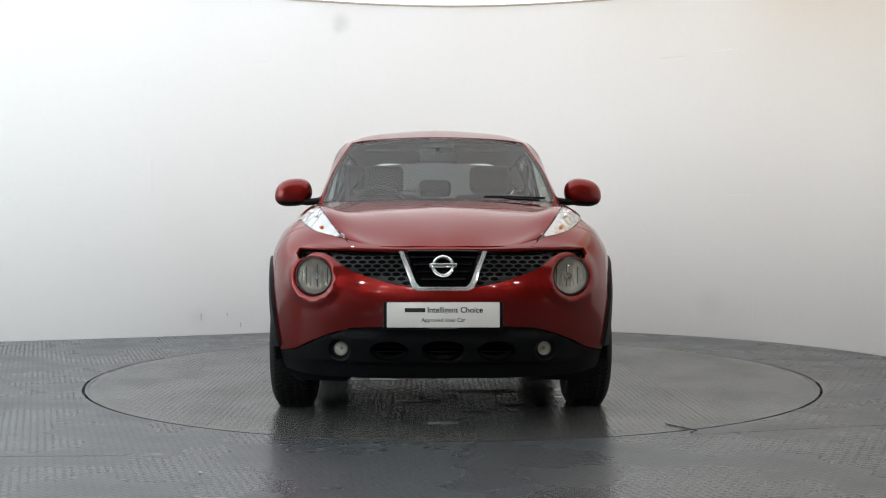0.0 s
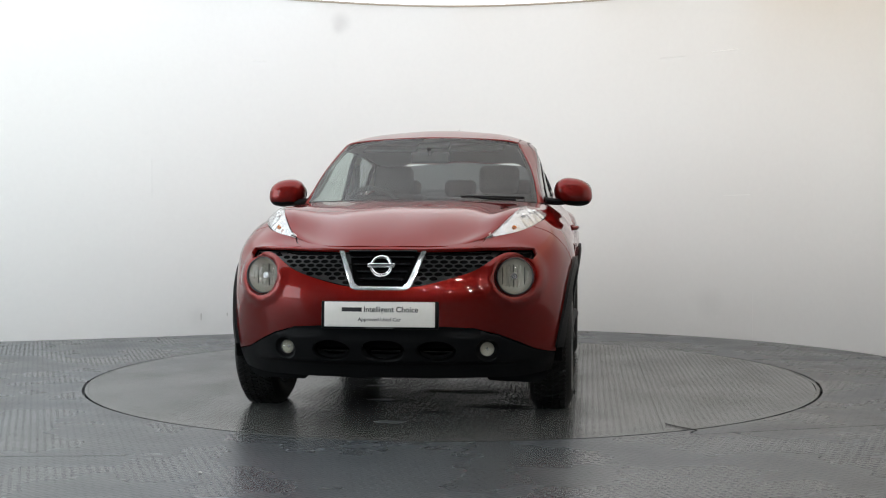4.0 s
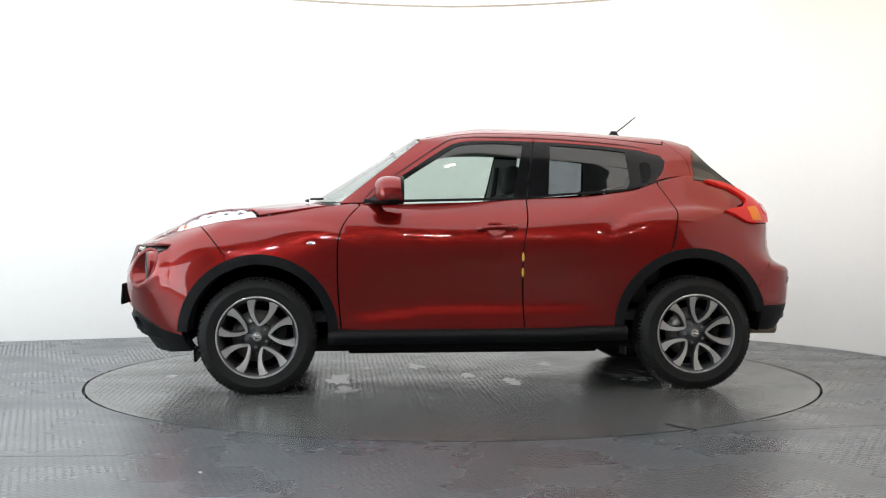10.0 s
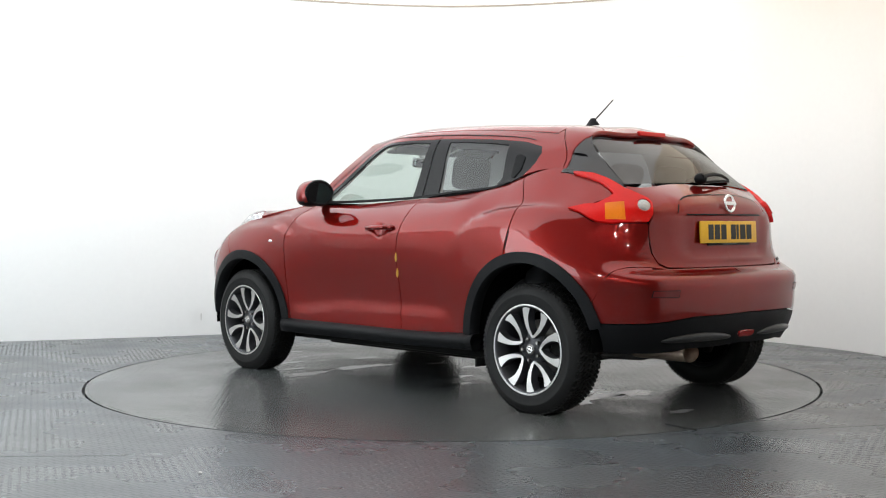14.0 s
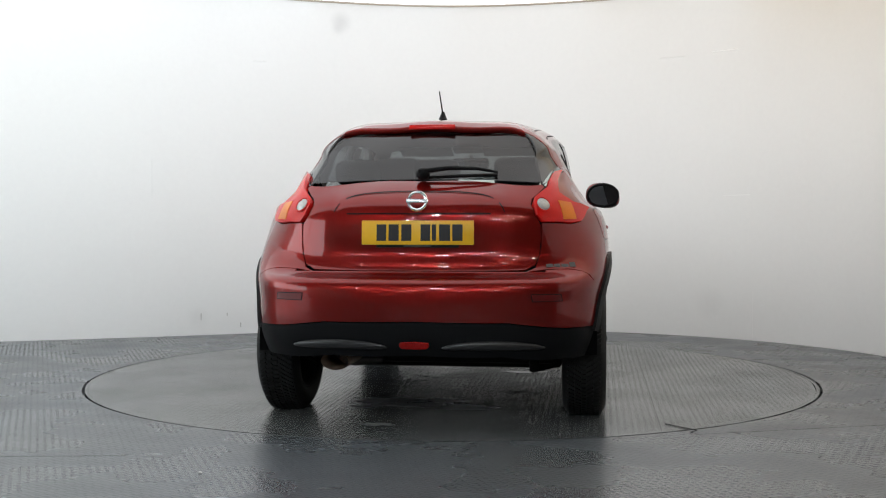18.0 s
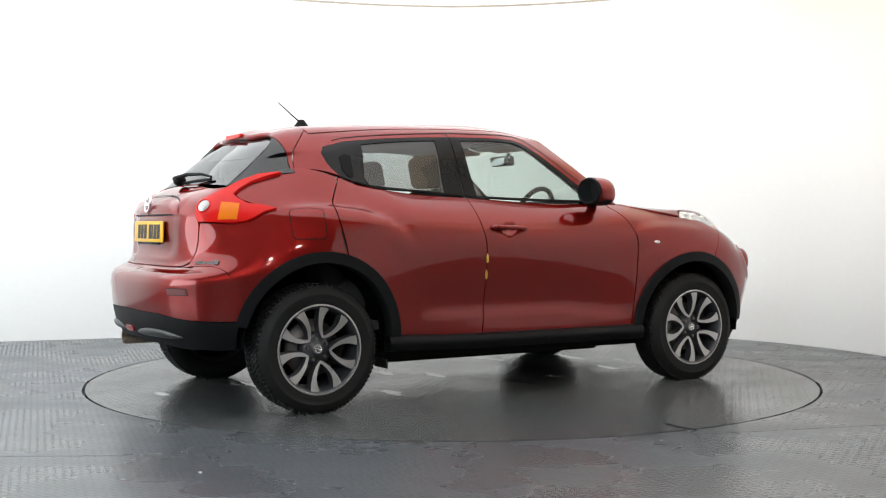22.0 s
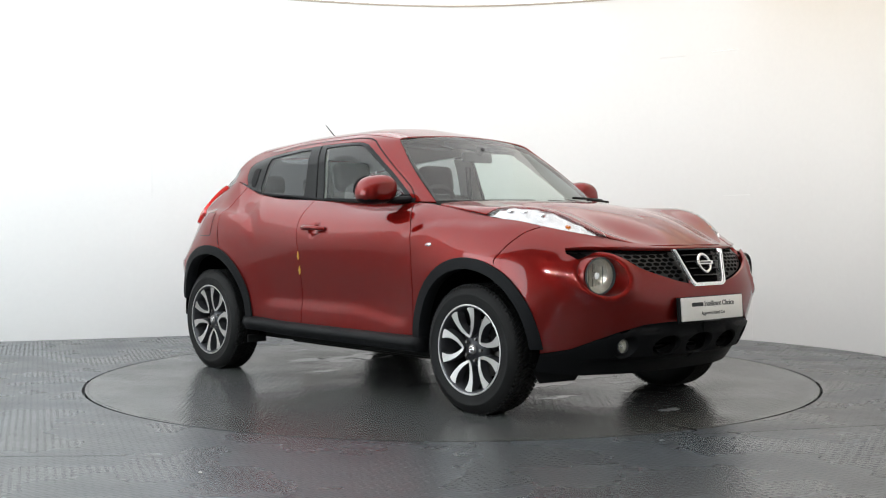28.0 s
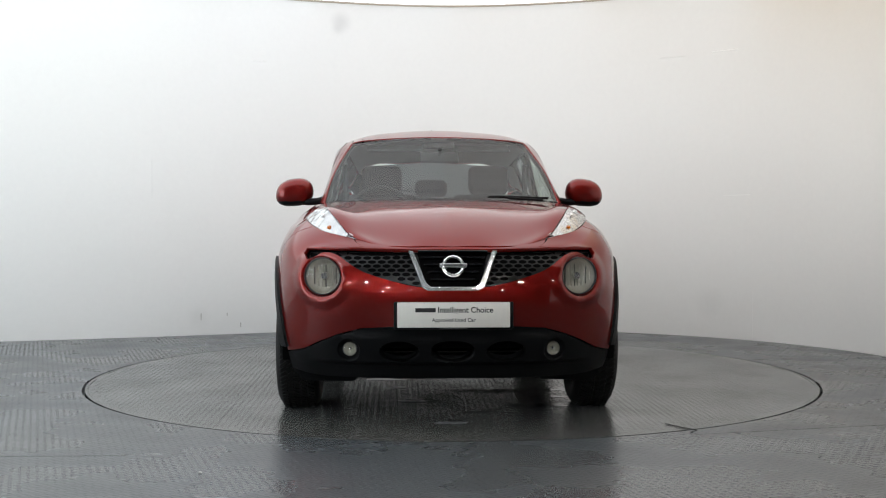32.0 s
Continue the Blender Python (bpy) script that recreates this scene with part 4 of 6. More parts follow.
def build_cabin():
    vg, vc, U = CABIN.vk[3] - 0.03, CABIN.vk[5], CABIN.U
    u_tail = CABIN.near(-1.03, .68, 1.2)[0]
    u_a = CABIN.near(.66, .71, 1.09)[0]
    us = lambda a, b, v, n=40: [(a + (b - a) * i / (n - 1), v) for i in range(n)]
    vs = lambda u, a, b, n=14: [(u, a + (b - a) * i / (n - 1)) for i in range(n)]
    frame_line = [(u_tail, 0.0)] + cab(TAIL[1:] + HEAD) + [(u_a, 0.0)]
    cut = [(-1.165, .455, 1.468), (-1.225, .53, 1.41), (-1.285, .585, 1.346), (-1.302, .615, 1.30), (-1.305, .655, 1.252)]
    u_c = CABIN.near(*cut[0])[0]
    u_d = CABIN.near(*cut[-1])[0]
    fin = [(-1.325, .645, 1.252), (-1.326, .612, 1.295), (-1.322, .585, 1.33), (-1.328, .548, 1.37), (-1.340, .50, 1.408), (-1.352, .465, 1.414)]
    o = vs(0, 0, vg) + us(0, u_c, vg, 60)[1:] + near(CABIN, cut)[1:-1] + [(u_d, 0.0)] + us(u_d, u_tail, 0, 14)[1:-1] + frame_line[:-1] + us(u_a, 0, 0, 6)[:-1]
    pair("side_frame", CABIN, o, PAINT, car, flange=0.015, step=0.03)
    # roof skin, its seams and the spoiler
    u_sp = CABIN.near(-1.20, .3, 1.48)[0]
    panel("roof", CABIN, us(0, u_c - .004, vg + .012, 50) + [CABIN.near(-1.185, .35, 1.478)] + [(u_sp - .004, vc)] + us(u_sp - .004, 0, vc, 40)[1:] + vs(0, vc, vg + .012)[1:-1], PAINT, car, both=True, flange=0.008)
    lower = near(CABIN, [(-1.172, .455, 1.466), (-1.23, .527, 1.409), (-1.29, .582, 1.347), (-1.307, .615, 1.30), (-1.31, .655, 1.252)] + fin)
    sp = [CABIN.near(-1.191, .35, 1.478)] + lower + vs(U, lower[-1][1] + .01, vc)[1:] + us(U, u_sp, vc, 10)[1:]
    panel("spoiler", CABIN, sp, PAINT, car, both=True, flange=0.03)
    edge = [CABIN.at((U, v))[0] for v in np.linspace(lower[-1][1] + .012, vc, 24)]
    edge = edge + [p * np.array([1, -1, 1]) for p in edge[::-1][1:]]
    k = len(edge)
    vs_ = [tuple(p + np.array(d)) for d in ((.004, 0, .002), (-.004, 0, -.006), (-.002, 0, -.022), (.012, 0, -.032), (.05, 0, -.030)) for p in edge]
    link("spoiler_lip", vs_, [(r * k + i, r * k + i + 1, (r + 1) * k + i + 1, (r + 1) * k + i) for r in range(4) for i in range(k - 1)], PAINT, car)
    pair("roof_seam", CABIN, us(.02, u_c, vg + .001, 60) + us(u_c, .02, vg + .011, 60), SEAL, car, flange=0.0, off=-.003, step=0)
    # glass that wraps round to the side, under the spoiler's fins
    o = near(CABIN, [(x - .004, y, z - .004) for x, y, z in fin]) + vs(U, lower[-1][1], 0, 10) + us(U, CABIN.near(-1.332, .645, 1.25)[0], 0, 16)[1:]
    pair("rear_window_corner", CABIN, o, DARK_GLASS, car, flange=.006, off=-.002, step=.03)
    pair("corner_backing", CABIN, o, CLOTH, car, flange=0, off=-.014, step=.04)
    o = near(BODY, [(-1.312, .665, 1.237), (-1.405, .637, 1.229), (-1.50, .607, 1.216), (-1.575, .597, 1.185), (-1.645, .582, 1.155)])
    o += top_edge(BODY, BODY.near(-1.655, .56, 1.18)[0] - .006, BODY.near(-1.31, .63, 1.25)[0], drop=.001, n=16)
    pair("rear_window_corner", BODY, o, DARK_GLASS, car, flange=.006, off=-.002, step=.03)
    pair("corner_backing", BODY, o, CLOTH, car, flange=0, off=-.014, step=.04)
    for s in (1, -1):
        bm = tube(bmesh.new(), [(.315, s * .468, 1.464), (.285, s * .469, 1.478), (.25, s * .470, 1.486)], .006, 8)
        part("roof_seam_cap", bm, SEAL, car)
    # door shut lines over the windows
    line = [(.648, 1.115), (.60, 1.168), (.44, 1.272), (.27, 1.388), (.165, 1.455), (.10, 1.474), (0, 1.480), (-.34, 1.477), (-.54, 1.467), (-.75, 1.452), (-.9, 1.438), (-1.0, 1.425), (-1.06, 1.41)]
    seam = lambda pts, w: cab(pts) + cab([(x + w * .6, z + w) for x, z in pts][::-1])
    pair("door_seam", CABIN, seam(line, .0045), SEAL, car, flange=0, off=.0012, step=0)
    pair("door_seam", CABIN, cab([(-.287, 1.115), (-.312, 1.25), (-.35, 1.475)]) + cab([(-.357, 1.475), (-.319, 1.25), (-.295, 1.115)]), SEAL, car, flange=0, off=.0015, step=0)
    # black window frames with the panes let in
    rear_cut = [(-.292, 1.112), (-.31, 1.25), (-.345, 1.456)]
    front = [(.605, 1.098), (.10, 1.104), (-.213, 1.118), (-.245, 1.25), (-.283, 1.436), (-.14, 1.443), (0, 1.441), (.075, 1.436), (.125, 1.418), (.18, 1.385), (.26, 1.333), (.43, 1.22), (.545, 1.142)]
    back = [(-.425, 1.140), (-.66, 1.155), (-.895, 1.172), (-.918, 1.21), (-.905, 1.395), (-.75, 1.413), (-.55, 1.428), (-.447, 1.432)]
    a = [(.645, 1.091), *SILL[1:4], rear_cut[0], rear_cut[1], rear_cut[2], *HEAD[5:], (.632, 1.11)]
    pair("front_window_frame", CABIN, cab(a, closed=True), GLOSS_BLACK, car, holes=[cab(front, closed=True)], flange=0.006, step=0.03, off=-.001)
    b = [(-.30, 1.113), *SILL[4:], *TAIL, *HEAD[:4], (-.353, 1.455), (-.318, 1.25)]
    pair("rear_window_frame", CABIN, cab(b, closed=True), GLOSS_BLACK, car, holes=[cab(back, closed=True)], flange=0.006, step=0.03, off=-.001)
    pair("front_side_window", CABIN, cab(front, closed=True), GLASS, car, flange=0, off=-.006, step=.06)
    pair("rear_side_window", CABIN, cab(back, closed=True), TINT_GLASS, car, flange=0, off=-.006, step=.06)
    pair("rear_door_handle", CABIN, cab([(-.985, 1.215), (-1.01, 1.21), (-1.045, 1.25), (-1.05, 1.32), (-1.02, 1.335), (-.985, 1.33)], closed=True), PLASTIC, car, flange=.01, off=.004, label="black grip hidden in the window pillar")
    pair("sill_strip", CABIN, [CABIN.near(x, .7, z - .002) for x, z in SILL] + [CABIN.near(x, .69, z + .013) for x, z in SILL[::-1]], SEAL, car, flange=0.004, off=.004, step=0)
    panel("roof_lining", CABIN, us(.02, U - .05, CABIN.vk[2], 40) + vs(U - .05, CABIN.vk[2], vc)[1:] + us(U - .05, .02, vc, 40)[1:] + vs(.02, vc, CABIN.vk[2])[1:-1], ROOFLINING, car, both=True, flange=0, off=-.035, plain=True)


build_cabin()


def build_body_trim():
    # dark inner shell behind the gaps
    U, V = BODY.U, BODY.V
    ring = [(0, .12)] + [(U * i / 60, .12) for i in range(1, 61)] + [(U, V - .02)] + [(U * (60 - i) / 60, V - .02) for i in range(1, 61)]
    holes = [side(BODY, arc(x, .43, -20, 200, n=36) + [(x - .40, .27), (x + .40, .27)]) for x in (1.265, -1.265)]
    lamp = front(BODY, circle(.615, .715, .11, 24))
    fog = front(BODY, circle(.485, .371, .06, 16))
    panel("inner_body", BODY, ring, LINER, car, holes=holes + [lamp, fog], both=True, flange=0, off=-.03, step=.06)
    # arch cladding, sills, wheel wells
    for x, r, a0, a1 in ((1.258, .449, 2, 186), (-1.245, .457, -9, 168)):
        o = side(BODY, arc(x, r, a0, a1, n=44)) + side(BODY, arc(x, r - .056, a1, a0, n=40))
        pair("wheel_arch", BODY, o, PLASTIC, car, flange=.07, off=.014, step=.03, label="black textured plastic arch moulding")
        for s in (1, -1):
            prof = [(x + .408 * math.cos(radians(a)), ARCH_Z + (ARCH_UP if x < 0 else 0) + .408 * math.sin(radians(a))) for a in range(-8, 190, 6)]
            vs = [(u, s * y, w) for u, w in prof for y in (.88 - .05, .42)]
            fs = [(2 * i, 2 * i + 1, 2 * i + 3, 2 * i + 2) for i in range(len(prof) - 1)]
            link("wheel_well", vs, fs, LINER, car)
            k = len(prof)
            link("wheel_well_wall", [(u, s * .42, w) for u, w in prof], [tuple(range(k))], LINER, car, smooth=False)
    xs = np.linspace(.87, -.86, 40)
    prof = [(-.05, .366), (.004, .364), (.030, .354), (.046, .338), (.050, .322), (.044, .308), (.036, .300), (.034, .290), (.020, .278), (-.05, .272)]
    for q in (1, -1):
        vs = []
        for x in xs:
            y = BODY.at(BODY.side(float(x), .36))[0][1]
            end = min(1.0, (.87 - abs(x)) / .10 + .45)
            vs += [(x, q * (y + (d * end if d > 0 else d)), z + .012 * ease(.3, .86, -x)) for d, z in prof]
        k = len(prof)
        fs = [(i * k + j, (i + 1) * k + j, (i + 1) * k + j + 1, i * k + j + 1) for i in range(len(xs) - 1) for j in range(k - 1)]
        fs += [tuple(range(k)), tuple((len(xs) - 1) * k + j for j in range(k))]
        link("sill", vs, [f if q < 0 else f[::-1] for f in fs], PLASTIC, car, "black plastic side sill")
    bm = bmesh.new()
    box(bm, (.12, 0, .255), (2.75, 1.30, .07), bevel=.02)
    box(bm, (-1.55, 0, .40), (.70, 1.10, .05), bevel=.02)
    box(bm, (0, .5, .215), (1.5, .12, .04), bevel=.015)
    box(bm, (0, -.5, .215), (1.5, .12, .04), bevel=.015)
    box(bm, (-1.25, 0, .29), (.12, 1.3, .09), bevel=.03)
    box(bm, (1.28, 0, .27), (.30, 1.2, .08), bevel=.03)
    part("underbody", bm, CHASSIS, car)
    for s in (1, -1):
        bm = bmesh.new()
        box(bm, (-1.42, s * .52, .255), (.05, .05, .07), bevel=.015)
        tube(bm, [(-1.42, s * .52, .23), (-1.40, s * .60, .25), (-1.36, s * .66, .27)], .012, 8)
        part("spring_mount", bm, CHASSIS, car)
    bm = bmesh.new()
    tube(bm, [(-.9, .25, .25), (-1.3, .30, .27), (-1.6, .36, .29), (-1.72, .38, .32)], .03, 12)
    part("exhaust_pipe", bm, STEEL, car)
    bm = bmesh.new()
    ring0 = circle(.385, .322, .070, 24, ry=.043)
    for x0, x1, g in ((-1.60, -1.915, 1.0), (-1.915, -1.910, .9), (-1.910, -1.76, .9)):
        a = [bm.verts.new((x0, .385 + (y - .385) * (g if x0 > -1.915 or g == 1 else .9), .322 + (z - .322) * g)) for y, z in ring0]
        b = [bm.verts.new((x1, .385 + (y - .385) * g, .322 + (z - .322) * g)) for y, z in ring0]
        for i in range(24):
            bm.faces.new((a[i], a[(i + 1) % 24], b[(i + 1) % 24], b[i]))
    part("exhaust_tip", bm, TAILPIPE, car, "burnished steel tailpipe end")
    for s in (1, -1):
        bm = bmesh.new()
        box(bm, (-.86, s * .76, .225), (.012, .14, .05), bevel=.004)
        part("mud_flap", bm, RUBBER, car)


build_body_trim()


def build_wheel(name, m):
    w = new(name)
    w.parent = car
    w.matrix_local = m
    T = R_TYRE
    vs, fs = revolve([(.213, .085), (.219, .099), (.226, .1035), (.25, .1065), (.268, .1075), (.27, .1085), (.277, .1085), (.279, .107), (.295, .100), (.308, .090), (T - .008, .076), (T - .008, -.076),
                      (.308, -.090), (.285, -.105), (.25, -.108), (.213, -.09)], 72)
    link("tyre", vs, fs, RUBBER, w)
    bm = bmesh.new()
    n = 84
    for i in range(n):
        a = 2 * math.pi * i / n
        for row, (y, wd) in enumerate(((.064, .032), (.031, .030), (0, .022), (-.031, .030), (-.064, .032))):
            lean = 0 if row == 2 else math.copysign(.55, y)
            b = a + abs(y) * math.tan(.55) / T
            q = Matrix.Rotation(-b, 4, "Y") @ Matrix.Translation((T - .0055, y, 0)) @ Matrix.Rotation(lean, 4, "X")
            bmesh.ops.create_cube(bm, size=1, matrix=q @ Matrix.Diagonal((.0105, wd, .0150, 1)))
        q = Matrix.Rotation(-a, 4, "Y") @ Matrix.Translation((.3085, .0845, 0)) @ Matrix.Rotation(radians(-38), 4, "Z")
        bmesh.ops.create_cube(bm, size=1, matrix=q @ Matrix.Diagonal((.016, .0075, .0125, 1)))
        q = Matrix.Rotation(-a, 4, "Y") @ Matrix.Translation((.3085, -.0845, 0)) @ Matrix.Rotation(radians(38), 4, "Z")
        bmesh.ops.create_cube(bm, size=1, matrix=q @ Matrix.Diagonal((.016, .0075, .0125, 1)))
    part("tread", bm, RUBBER, w, smooth=False)
    vs, fs = revolve([(.218, .097), (.2255, .102), (.2255, .106), (.219, .1075), (.213, .104), (.207, .094), (.199, .06), (.19, -.07), (.213, -.09)], 72)
    rim = link("rim", vs, fs, ALLOY_DARK, w)
    vs, fs = revolve([(.2165, .1066), (.221, .108), (.2255, .1062)], 72)
    link("rim_lip", vs, fs, ALLOY, rim)
    # five leaf-shaped pairs of spokes: machined faces on grey flanks
    path = [(.211, 17), (.19, 18.8), (.16, 20.5), (.13, 20.5), (.10, 17.5), (.078, 10.5), (.066, 0)]
    mid = [(r * math.cos(radians(a)), r * math.sin(radians(a))) for r, a in path]
    mid = mid + [(x, -y) for x, y in mid[:-1][::-1]]
    line = np.array(curve(mid, .012))
    d = np.gradient(line, axis=0)
    nrm = np.stack([-d[:, 1], d[:, 0]], axis=1)
    nrm /= np.linalg.norm(nrm, axis=1, keepdims=True)
    rad = np.linalg.norm(line, axis=1)
    half = np.interp(rad, [.06, .10, .15, .185, .211], [.0065, .0090, .0130, .019, .0255])[:, None]
    depth = np.interp(rad, [.05, .12, .21], [.078, .088, .098])
    for k in range(5):
        ang = radians(90 + 72 * k)
        c, s = math.cos(ang), math.sin(ang)
        A, B = line + nrm * half, line - nrm * half
        A2, B2 = line + nrm * (half + .005), line - nrm * (half + .005)
        rotp = lambda P, y: [(c * p[0] - s * p[1], yy, s * p[0] + c * p[1]) for p, yy in zip(P, y)]
        m_ = len(line)
        vs = rotp(A, depth) + rotp(B, depth)
        link("spoke", vs, [(i, i + 1, m_ + i + 1, m_ + i) for i in range(m_ - 1)], ALLOY, w, smooth=True)
        vs = rotp(A, depth - .0008) + rotp(A2, depth - .045) + rotp(B, depth - .0008) + rotp(B2, depth - .045)
        fs = [(i, i + 1, m_ + i + 1, m_ + i) for i in range(m_ - 1)] + [(2 * m_ + i + 1, 2 * m_ + i, 3 * m_ + i, 3 * m_ + i + 1) for i in range(m_ - 1)]
        link("spoke_flank", vs, fs, ALLOY_DARK, w, smooth=False)
    vs, fs = revolve([(0, .080), (.028, .079), (.031, .075), (.034, .070), (.062, .064), (.085, .050), (.085, .02)], 40)
    link("hub", vs, fs, ALLOY_DARK, w)
    vs, fs = revolve([(0, .0835), (.022, .083), (.026, .080)], 32)
    link("centre_cap", vs, fs, STEEL, w)
    bm = bmesh.new()
    tube(bm, [(.016 * math.cos(a), .084, .016 * math.sin(a)) for a in np.linspace(0, 2 * math.pi, 25)], .0022, 6)
    box(bm, (0, .0845, 0), (.04, .003, .007), bevel=.001)
    part("emblem", bm, CHROME, w)
    for k in range(5):
        a = radians(126 + 72 * k)
        bm = bmesh.new()
        bmesh.ops.create_cone(bm, cap_ends=True, segments=6, radius1=.0095, radius2=.008, depth=.025, matrix=Matrix.Translation((.055 * math.cos(a), .068, .055 * math.sin(a))) @ Matrix.Rotation(radians(-90), 4, "X"))
        part("wheel_nut", bm, STEEL, w)
    vs, fs = revolve([(.06, .0), (.145, .0), (.145, -.022), (.06, -.022)], 48)
    link("brake_disc", vs, fs, STEEL, w)
    bm = bmesh.new()
    box(bm, (-.12, .0, .03), (.07, .07, .13), bevel=.015)
    part("brake_caliper", bm, CHASSIS, w)
    vs, fs = revolve([(.0, -.06), (.19, -.06)], 32)
    link("back_plate", vs, fs, LINER, w)
    return w


for nm, x, q, turn in (("front_wheel", 1.265, 1, -9), ("front_wheel", 1.265, -1, 16), ("rear_wheel", -1.265, 1, -14), ("rear_wheel", -1.265, -1, -25)):
    build_wheel(nm, pose(x, q * .767, AXLE, 0, turn, 0 if q > 0 else 180) @ Matrix.Diagonal((1.026, 1, 1.026, 1)))


# ---- the car: lamps, grille, badges, plates ----
def frame_at(origin, ahead, up=(0, 0, 1)):
    """A pose whose y axis points ahead and z up."""
    f = Vector(ahead).normalized()
    r = f.cross(Vector(up)).normalized()
    u = r.cross(f)
    m = Matrix((r, f, u)).transposed().to_4x4()
    m.translation = origin
    return m


def mirrored(m):
    """The pose on the other side of the car, for things that are alike left and right."""
    o, f = m.translation, m.to_3x3() @ Vector((0, 1, 0))
    return frame_at((o.x, -o.y, o.z), (f.x, -f.y, f.z))


def text_mesh(name, body, size, m, material, parent):
    cu = bpy.data.curves.new(name, "FONT")
    cu.body, cu.size, cu.align_x, cu.align_y, cu.extrude = body, size, "CENTER", "CENTER", 0.0004
    cu.offset = .0007 if size > .03 else .0003
    tmp = bpy.data.objects.new(name, cu)
    scene.collection.objects.link(tmp)
    dg = bpy.context.evaluated_depsgraph_get()
    dg.update()
    me = bpy.data.meshes.new_from_object(tmp.evaluated_get(dg))
    bpy.data.objects.remove(tmp)
    me.materials.clear()
    me.materials.append(material)
    ob = new(name, me)
    ob.parent = parent
    ob.matrix_local = m
    return ob


def under(name, bm, material, parent, m, label="", smooth=True):
    ob = part(name, bm, material, parent, label, smooth)
    ob.matrix_local = m
    return ob


def ring(bm, R, r, y, n=40, k=8):
    return tube(bm, [(R * math.cos(a), y, R * math.sin(a)) for a in np.linspace(0, 2 * math.pi, n + 1)], r, k)


def build_headlight(m, hole, s, fog=False):
    """Round lamp sunk in a bowl that runs from the rim of its opening."""
    R = .034 if fog else .0885
    h = new("fog_lamp" if fog else "headlight")
    h.parent = car
    loop = [Vector(p) * 1.0 for p in hole]
    for p in loop:
        p.y *= s
    n = len(loop)
    inner = [m @ Vector((R * 1.03 * math.cos(2 * math.pi * i / n), 0, R * 1.03 * math.sin(2 * math.pi * i / n))) for i in range(n)]
    start = min(range(n), key=lambda k: (inner[k] - loop[0]).length)
    step = 1 if (inner[(start + 1) % n] - loop[1]).length < (inner[(start - 1) % n] - loop[1]).length else -1
    inner = [inner[(start + step * i) % n] for i in range(n)]
    ax = (m.to_3x3() @ Vector((0, 1, 0))).normalized()
    back = [q - ax * R * .25 for q in inner]
    vs, fs = [], []
    for k in range(6):
        t = k / 5
        vs += [tuple(a.lerp(b_, t) - ax * .35 * R * math.sin(math.pi * t) * .25) for a, b_ in zip(loop, inner)]
    vs += [tuple(q) for q in back]
    for k in range(6):
        fs += [(k * n + i, k * n + (i + 1) % n, (k + 1) * n + (i + 1) % n, (k + 1) * n + i) for i in range(n)]
    link("bowl", vs, fs, PLASTIC if fog else PAINT, h)

    def at(name, prof, seg, material):
        v, f = revolve(prof, seg)
        ob = link(name, v, f, material, h)
        ob.matrix_local = m
    at("lens_ring", [(R * 1.02, .0), (R * .985, .006), (R * .95, .004), (R * .95, -.012)], 48, ALLOY_DARK)
    at("reflector", [(R * .97 * math.sin(a), -R * .85 + R * .75 * (1 - math.cos(a))) for a in np.linspace(0.02, math.pi / 2, 12)], 40, SILVER)
    at("lens", [(0, R * .16), (R * .35, R * .14), (R * .7, R * .07), (R * .97, -.004)], 40, CLEAR)
    bm = bmesh.new()
    if fog:
        bmesh.ops.create_uvsphere(bm, u_segments=12, v_segments=8, radius=R * .25, matrix=Matrix.Translation((0, -R * .45, 0)))
        under("bulb", bm, CHROME, h, m)
    else:
        bmesh.ops.create_cone(bm, cap_ends=True, segments=20, radius1=R * .22, radius2=R * .17, depth=R * .3, matrix=Matrix.Translation((0, -R * .45, 0)) @ Matrix.Rotation(radians(-90), 4, "X"))
        under("bulb_shield", bm, CHROME, h, m)
        for i in range(9):
            bm = bmesh.new()
            x = (i - 4) * R * .2
            hh = math.sqrt(max(.05, 1 - (x / R) ** 2)) * R * 1.5
            box(bm, (x, -R * .40 - (1 - (x / R) ** 2) * R * .28, 0), (R * .06, R * .05, hh * .82), (0, 0, 25 * (-1) ** i), bevel=.002, seg=1)
            under("reflector_rib", bm, TRIMGREY if i % 3 == 1 else SILVER, h, m)
    return h


def hole_rim(y, z, r, n):
    return [BODY.at(BODY.front(*q))[0] for q in circle(y, z, r, n)]


for y, z, r, n, dx, ah, fog in ((.615, .715, .096, 32, -.034, (1, .22, .0), False), (.485, .371, .055, 24, -.022, (1, .15, 0), True)):
    c = BODY.at(BODY.front(y, z))[0]
    mm = frame_at((c[0] + dx, y, z), ah)
    rim = hole_rim(y, z, r + .001, n)
    build_headlight(mm, rim, 1, fog)
    build_headlight(mirrored(mm), rim, -1, fog)


